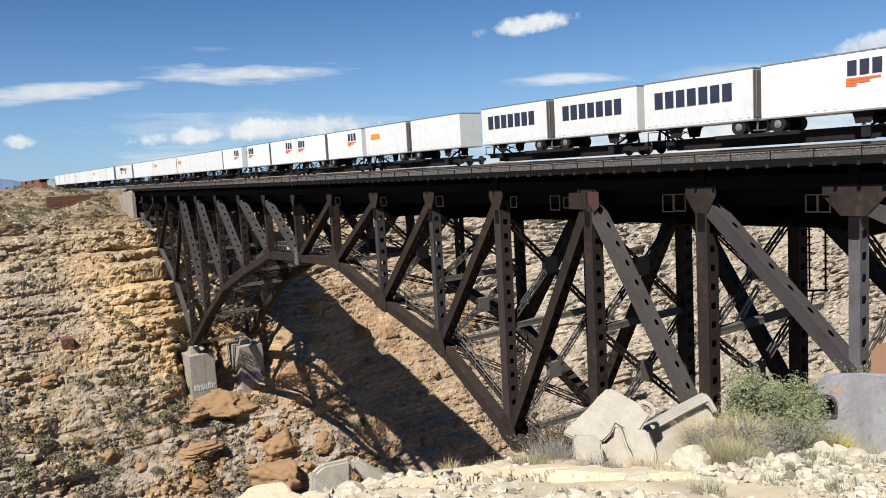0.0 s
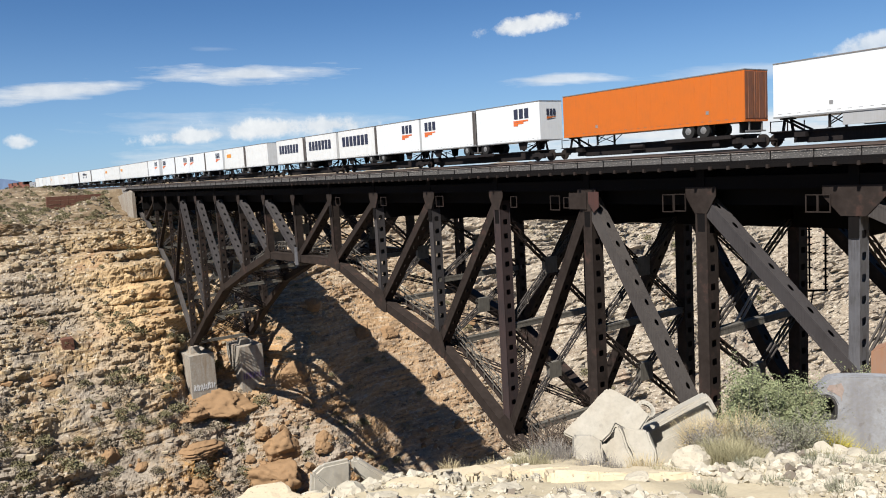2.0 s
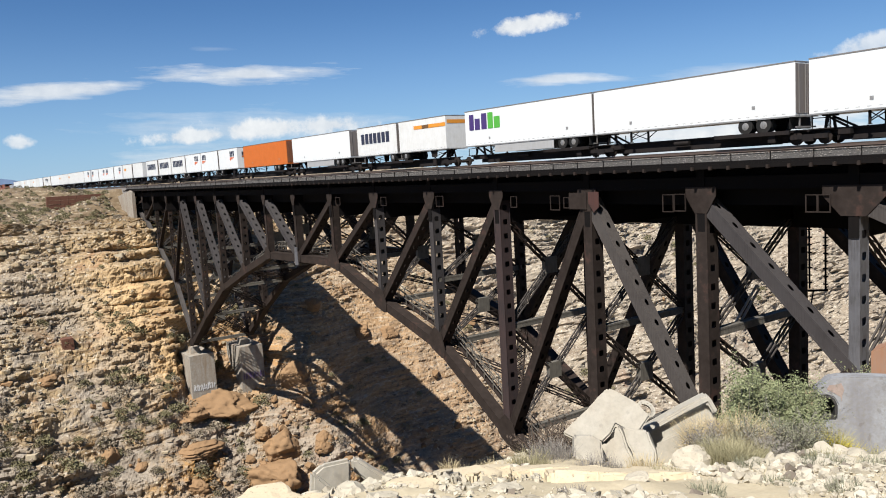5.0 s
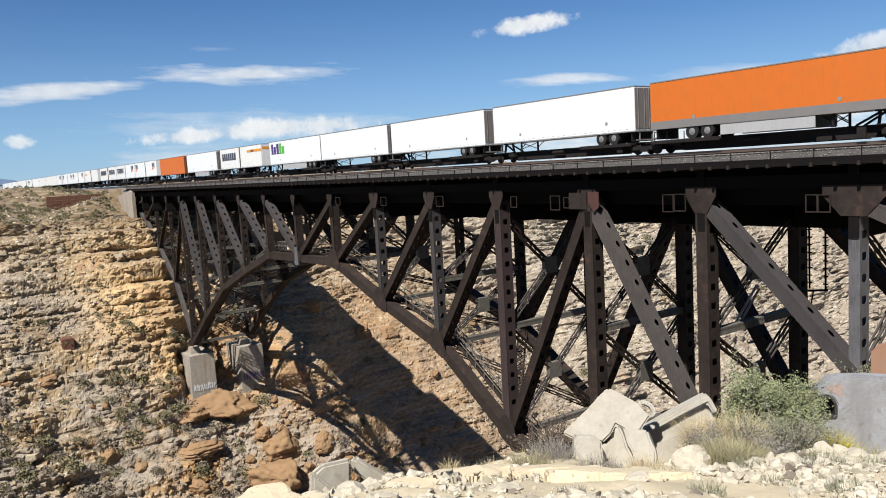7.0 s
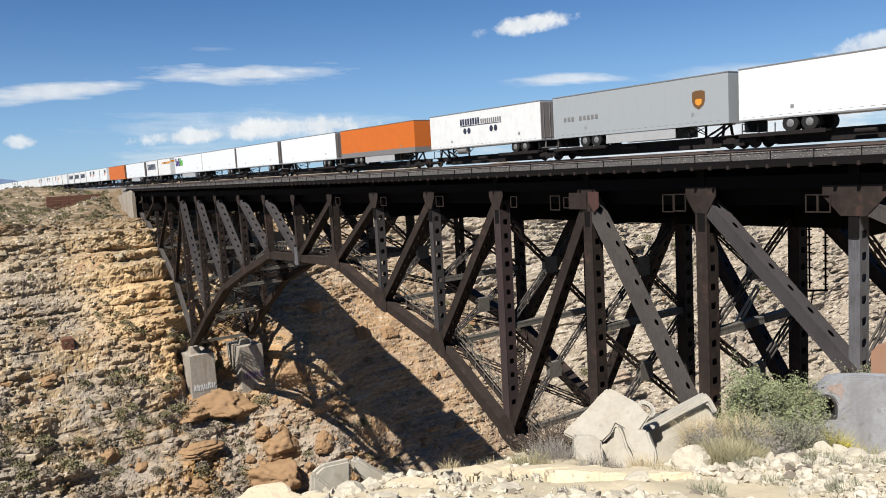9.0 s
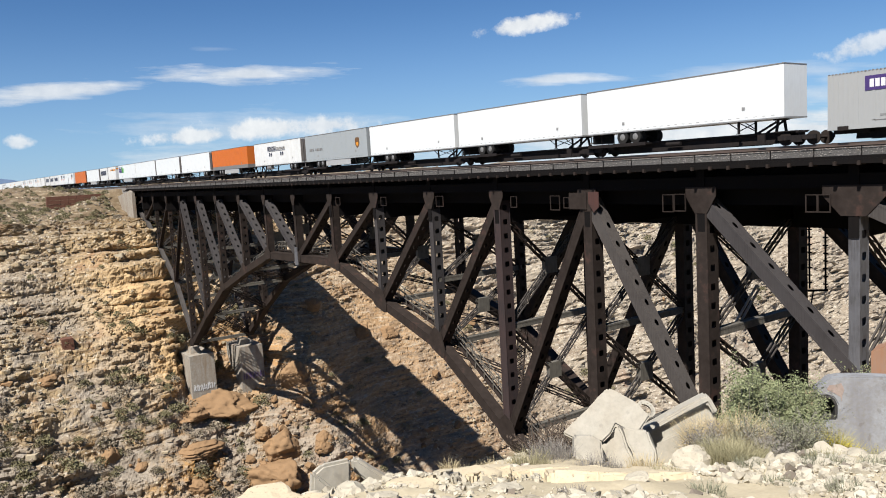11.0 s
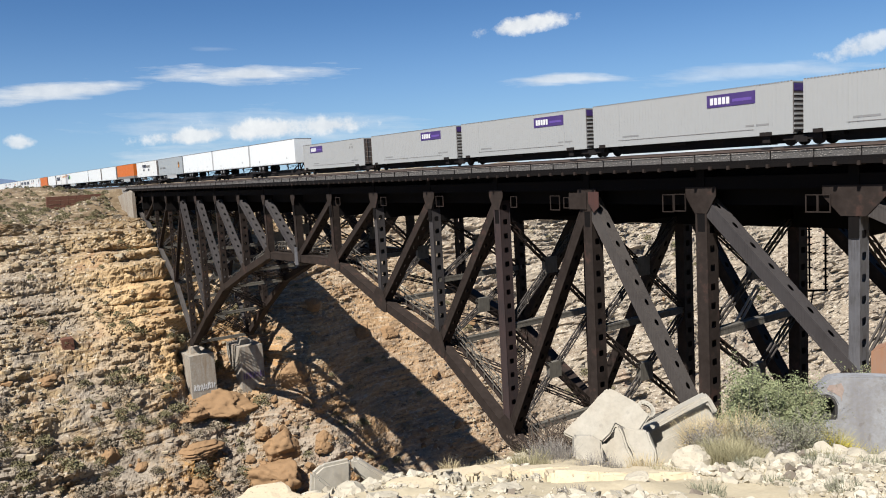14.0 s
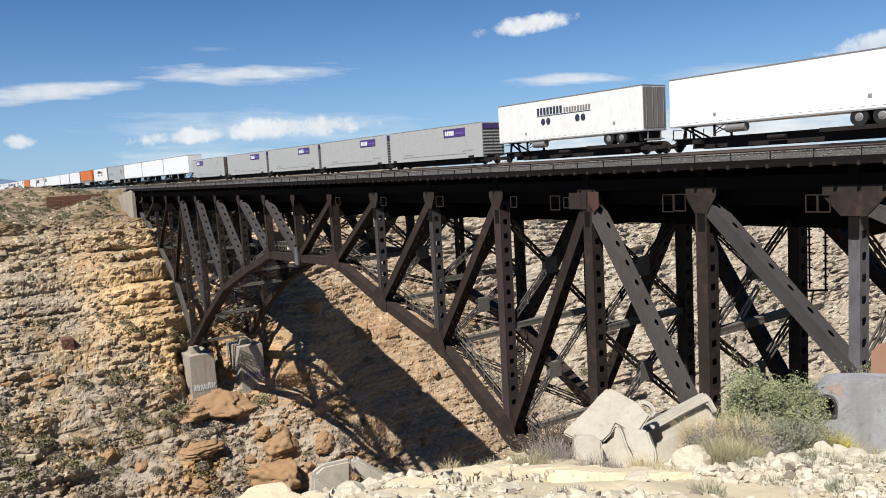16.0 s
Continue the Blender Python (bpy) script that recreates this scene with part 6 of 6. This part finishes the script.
    for y, z, dw, dh, mat in WORDS.get(words, ()):
        m = Matrix.Translation((-w - 0.018, -y, h0 + z)) @ Matrix(((0, 0, -1, 0), (-1, 0, 0, 0), (0, 1, 0, 0), (0, 0, 0, 1)))
        if dw == 0.42:
            disc = [(0.25 + 0.25 * math.cos(k * 0.5236), 0.28 + 0.28 * math.sin(k * 0.5236)) for k in range(12)]
            part("painted_disc", Shape().prism(disc, 0, 0.006, m), mat, t)
            continue
        part("painted_mark", letter_block(dw, dh, m, 0.11 if mat is NAVY else 0.05), mat, t)
    return t


def letter_block(w, h, m, tight=0.2):
    """A plain solid bar in place of each painted character."""
    gap = tight * w if 0.3 < h / w < 3 and w <= 1.0 else 0.0
    return Shape().box((gap, 0, 0), (w - gap, h, 0.006), m)


SKIRT = paint("pale_skirt", (0.42, 0.42, 0.42), 0.5, 0.25)
DOOR_BROWN = paint("brown_door_paint", (0.24, 0.085, 0.035), 0.6, 0.7, (0.09, 0.045, 0.03))
DOOR = paint("grey_door_paint", (0.19, 0.17, 0.16), 0.5, 0.4, (0.2, 0.17, 0.15))


def container(label, mark_at, mark_len=3.5, slats=False):
    """A grey 16 m box with a purple panel."""
    length = 16.15
    t = thing("shipping_container", label, "container", "containers on the train")
    h0, h1, w = 0.72, 3.85, 1.27
    s = Shape().prism(ribbed(length, w, 58, 0.07, 0.007), h0, h1)
    part("body", s, BOX_GREY, t)
    part("bottom_rail", Shape().box((-w - 0.03, -length, h0), (w + 0.03, 0, h0 + 0.16)), BOX_GREY, t)
    part("floor_seam", Shape().box((-w - 0.02, -length + 2.6, h0 + 0.40), (-w - 0.004, -2.5, h0 + 0.44)), GREY_TRIM, t)
    for y, z, dw, dh in ((2.9, 0.62, 1.5, 0.12), (13.0, 0.62, 1.6, 0.12), (12.6, 2.1, 0.3, 0.25), (13.2, 2.1, 0.3, 0.25), (12.9, 2.55, 0.5, 0.1)):
        part("stencil_mark", Shape().box((-w - 0.014, -y - dw, h0 + z), (-w - 0.009, -y, h0 + z + dh)), STENCIL, t)
    r = Shape()
    for i in range(80):
        y = -length * (i + 0.5) / 80
        r.box((-w - 0.02, y - 0.05, h1 - 0.03), (-w + 0.05, y + 0.05, h1 + 0.035))
    part("top_rail", r, GREY_TRIM, t, kind="stuff")
    for y in (0.02, 2.5, 13.6, 16.0):
        part("corner_post", Shape().box((-w - 0.02, -y - 0.13, h0 + 0.1), (-w, -y, h1)), BOX_GREY, t)
    for sx in (-1, 1):
        d = Shape().box((sx * 0.63 - 0.6, -length - 0.03, h0 + 0.15), (sx * 0.63 + 0.6, -length, h1 - 0.1))
        door = part("rear_door", d, DOOR_DARK, t, "dark weathered container door")
        if slats:
            for k in range(8):
                part("door_rib", Shape().box((sx * 0.63 - 0.58, -length - 0.06, h0 + 0.25 + k * 0.29), (sx * 0.63 + 0.58, -length - 0.03, h0 + 0.37 + k * 0.29)), BOX_GREY, door)
            part("door_panel", Shape().box((sx * 0.63 - 0.58, -length - 0.05, h0 + 2.55), (sx * 0.63 + 0.58, -length - 0.03, h0 + 2.98)), PURPLE, door, "purple name panel")
        for k in range(0 if slats else 5):
            part("door_rib", Shape().box((sx * 0.63 - 0.5, -length - 0.05, h0 + 0.4 + k * 0.55), (sx * 0.63 + 0.5, -length - 0.03, h0 + 0.46 + k * 0.55)), STENCIL, door)
        for rx in () if slats else (0.3, 0.9):
            part("lock_rod", Shape().tube((sx * rx, -length - 0.09, h0 + 0.15), (sx * rx, -length - 0.09, h1 - 0.12), 0.04, 6), RUST_ROD, door)
    part("name_panel", Shape().box((-w - 0.03, -mark_at - mark_len, h0 + 2.05), (-w - 0.014, -mark_at, h0 + 2.85)), PURPLE, t, "purple name panel")
    for i in range(5):
        part("painted_mark", Shape().box((-w - 0.036, -mark_at - 0.25 - 0.3 * i - 0.23, h0 + 2.22), (-w - 0.031, -mark_at - 0.25 - 0.3 * i, h0 + 2.66)), PALE_INK, t)
    part("painted_mark", Shape().box((-w - 0.036, -mark_at - 3.25, h0 + 2.3), (-w - 0.031, -mark_at - 1.9, h0 + 2.48)), VIOLET, t)
    return t


STENCIL = paint("faded_stencil", (0.25, 0.25, 0.25), 0.6, 0.4)
DOOR_DARK = paint("dark_door_paint", (0.06, 0.052, 0.05), 0.6, 0.7, (0.11, 0.07, 0.045))
RUST_ROD = paint("brown_lock_rod", (0.12, 0.075, 0.05), 0.6, 0.5)
VIOLET = paint("violet_lettering", (0.13, 0.07, 0.33), 0.5, 0.05)


def truck(y, parent):
    """A two-axle wheel truck."""
    t = part("wheel_truck", Shape().box((-1.1, y - 1.2, 0.35), (-0.95, y + 1.2, 0.62)).box((0.95, y - 1.2, 0.35), (1.1, y + 1.2, 0.62)).box((-1.0, y - 0.25, 0.3), (1.0, y + 0.25, 0.6)).box((-1.15, y - 0.35, 0.2), (-0.95, y + 0.35, 0.55)), CAR_BLACK, parent)
    for dy in (-0.88, 0.88):
        part("wheel", Shape().tube((-0.8, y + dy, 0.42), (-0.68, y + dy, 0.42), 0.42, 16).tube((0.68, y + dy, 0.42), (0.8, y + dy, 0.42), 0.42, 16).tube((-0.9, y + dy, 0.42), (0.9, y + dy, 0.42), 0.08, 8), RUST, t)


RUST = paint("rusty_wheel", (0.026, 0.020, 0.017), 0.8, 0.5, (0.05, 0.035, 0.028), gloss=0.15)


def spine_car(length, hitches, plates):
    """One platform of an articulated spine car; its front end is at y = 0."""
    t = thing("flat_car", "black dirty steel spine car carrying road trailers", "rail car", "rail cars of the train")
    s = Shape().box((-0.42, -length + 1.6, 0.18), (0.42, -1.6, 0.80), taper=0.02).box((-0.42, -length + 0.3, 0.50), (0.42, -0.3, 0.86)).box((-0.36, -length + 2.4, 0.13), (0.36, -2.4, 0.2), taper=0.04)
    s.box((-0.6, -length + 0.2, 0.78), (0.6, -0.2, 0.9))
    part("centre_sill", s, CAR_BLACK, t)
    for a, c in plates:
        part("wheel_platform", Shape().box((-1.33, -c, 0.76), (1.33, -a, 0.86)).box((-1.36, -c, 0.68), (-1.30, -a, 0.92)).box((1.30, -c, 0.68), (1.36, -a, 0.92)), CAR_BLACK, t)
    for y, lean in hitches:
        h = Shape()
        for sx in (-1, 1):
            h.bar((sx * 0.55, -y, 0.9), (sx * 0.35, -y, 1.68), 0.14, 0.12)
            h.bar((sx * 0.5, -y + lean * 1.3, 0.9), (sx * 0.3, -y, 1.6), 0.12, 0.1)
        h.box((-0.5, -y - 0.25, 1.62), (0.5, -y + 0.25, 1.70))
        part("hitch_stand", h, CAR_BLACK, t)
    part("end_platform", Shape().box((-1.0, -1.6, 0.86), (1.0, -0.3, 0.92)), CAR_BLACK, t)
    part("end_platform", Shape().box((-0.9, -length + 0.3, 0.86), (0.9, -length + 1.6, 0.92)), CAR_BLACK, t)
    part("brake_box", Shape().box((-0.9, -2.6, 0.5), (-0.45, -1.9, 0.8)), CAR_BLACK, t)
    part("air_tank", Shape().tube((-0.75, -length * 0.5, 0.62), (-0.75, -length * 0.5 + 1.2, 0.62), 0.14, 10), CAR_BLACK, t)
    for y in (-0.4, -1.5):
        for sx in (-0.95, 0.95):
            part("end_post", Shape().bar((sx, y, 0.9), (sx, y, 1.55), 0.05, 0.05), CAR_BLACK, t)
    part("end_rail", Shape().bar((-0.95, -0.4, 1.52), (-0.95, -1.5, 1.52), 0.05, 0.05), CAR_BLACK, t)
    part("side_step", Shape().box((-1.2, -length + 2.0, 0.25), (-1.1, -length + 2.5, 0.8)), CAR_BLACK, t)
    truck(-length + 0.0, t)
    return t


def engine(c):
    t = thing("diesel_locomotive", "orange and dark diesel locomotive at the head of the train", "locomotive", "engines of the train")
    part("body", Shape().box((-1.3, -20.0, 1.5), (1.3, -4.5, 4.3)).box((-1.5, -21.5, 1.1), (1.5, 0, 1.5)), LOCO_RED, t)
    part("cab", Shape().box((-1.5, -4.5, 1.5), (1.5, -2.0, 4.6)).box((-1.0, -2.0, 1.5), (1.0, -0.5, 3.2)), LOCO_RED, t)
    part("radiator", Shape().box((-1.55, -20.0, 3.4), (1.55, -16.0, 4.5)), CAR_BLACK, t)
    part("fuel_tank", Shape().box((-1.4, -14.0, 0.4), (1.4, -8.0, 1.1)), CAR_BLACK, t)
    for y in (-4.0, -17.5):
        truck(y, t)
    MOVERS.append((t, c))


def build_train():
    kinds = {}

    def place_copy(key, make, c):
        """First use builds the thing, later ones copy it with its parts."""
        if key in kinds:
            MOVERS.append((copy_thing(kinds[key], Matrix.Identity(4)), c))
        else:
            kinds[key] = make()
            MOVERS.append((kinds[key], c))

    PUP, LONG = 8.53, 16.15
    pup = lambda c, words, front, mat=WHITE, label="white painted short road trailer on a rail car": place_copy(("pup", words, front, mat.name), lambda: trailer(PUP, mat, ALU, front, words, label), c)
    big = lambda c, words, front, mat=WHITE, trim=ALU, skirt=False, tank=False, label="long white road trailer on a spine car", band=-0.03: place_copy(("big", words, front, mat.name, skirt, tank), lambda: trailer(LONG, mat, trim, front, words, label, skirt, tank, band), c)
    # short trailers, from the near end towards the engines
    words = "white short road trailer with dark block lettering"
    pup(130.8, "seven_dark", True, WORN_WHITE, words)
    pup(121.7, "amber_stripe", False, WORN_WHITE, "white short road trailer with an amber stripe")
    navy = "white short road trailer with navy and orange mark"
    for c, mark, front in ((224.2, "seven_dark", True), (214.7, "seven_dark", False), (205.5, "seven_dark", True)):
        pup(c, mark, front, WORN_WHITE, words)
    for c, mark, front in ((196.4, "three_navy", False), (187.5, "three_navy_front", True), (178.3, "three_navy", False)):
        pup(c, mark, front, WHITE, navy)
    pup(236.1, "", False, WORN_WHITE)
    pup(245.6, "amber_tag", True, WORN_WHITE, "white short road trailer with an amber tag")
    for c, mark, front in ((255.1, "three_navy", False), (264.4, "three_navy_front", True), (273.0, "three_navy", False), (282.2, "three_navy_front", True), (293.0, "three_navy", False)):
        pup(c, mark, front, WHITE, navy)
    for c, mark, front in ((302.0, "", True), (310.6, "", False), (319.2, "amber_tag", True), (327.4, "", False), (336.0, "amber_tag", True)):
        pup(c, mark, front, WORN_WHITE)
    for c, mark, front in ((380.6, "", True), (389.6, "", False), (398.2, "amber_tag", True), (406.8, "", False), (415.4, "", True), (424.0, "amber_tag", False), (433.0, "", True), (442.0, "", False), (451.0, "", True), (460.4, "", False)):
        pup(c, mark, front, WHITE if front else WORN_WHITE)
    big(352.4, "", True)
    big(370.0, "dark_line", True, WORN_WHITE, tank=True, label="white worn road trailer with dark lettering bars")
    place_copy(("box", 10.1, True), lambda: container("grey corrugated container with a purple panel", 10.1, slats=True), 478.0)
    # long trailers
    big(167.0, "", True, ORANGE, ORANGE, label="long orange road trailer on a spine car")
    big(148.9, "", True, skirt=True)
    big(110.0, "purple_green", True, skirt=True, label="long white road trailer with purple and green letter shapes")
    big(93.6, "", True)
    big(76.6, "", True)
    big(59.1, "", True)
    big(41.5, "", False, ORANGE, GREY_TRIM, skirt=True, label="long orange road trailer with grey lower rail", band=0.42)
    plain = "white worn road trailer with dark lettering bars"
    big(22.4, "dark_line", True, WORN_WHITE, tank=True, label=plain)
    big(4.7, "brown_shield", False, SILVER, SILVER, skirt=True, label="long grey road trailer with a brown shield mark")
    big(-12.2, "", False)
    big(-29.0, "", False)
    big(-45.8, "", False)
    for c, mark, slats in ((-64.6, 2.1, False), (-82.5, 10.1, True), (-99.5, 10.2, True), (-116.4, 10.2, True), (-133.2, 10.1, True)):
        place_copy(("box", mark, slats), lambda: container("grey corrugated container with a purple panel", mark, slats=slats), c)
    big(-151.8, "dark_line", True, WORN_WHITE, tank=True, label=plain)
    big(-170.3, "", True, tank=True)
    for c in (512.6, 532.4, 552.2):
        engine(c)
    # rail cars below: one for each long trailer, one for each pair of short ones
    for c in (370.0, 352.4, 167.6, 149.3, 110.0, 93.6, 76.6, 59.1, 22.4, -151.8, -170.3):
        place_copy("car_front", lambda: spine_car(17.2, [(1.0, -1)], [(11.0, 16.2)]), c + 0.4)
    for c in (41.5, 4.7, -12.2, -29.0, -45.8):
        place_copy("car_back", lambda: spine_car(17.2, [(15.6, 1)], [(0.4, 6.0)]), c + 0.4)
    for c in (478.0, -64.6, -82.5, -99.5, -116.4, -133.2):
        place_copy("car_box", lambda: spine_car(17.0, [], [(1.0, 1.6), (14.4, 15.2)]), c + 0.4)
    for c in (130.8, 187.5, 205.5, 224.2, 245.6, 264.4, 282.2, 302.0, 319.2, 336.0, 389.6, 406.8, 424.0, 442.0, 460.4):
        place_copy("car_pair", lambda: spine_car(18.0, [(1.0, -1), (17.0, 1)], [(6.2, 12.0)]), c + 0.4)


build_train()


# ======== everything that moves: the train rolls on at an even speed ========
def motions():
    for ob, c in MOVERS:
        walk(ob, [(t, pose(TRACKS[0], c + SPEED * (t - 8.0), RAIL_Z)) for t in (0.0, 4.0, 8.0, 12.0, 16.0)])


motions()
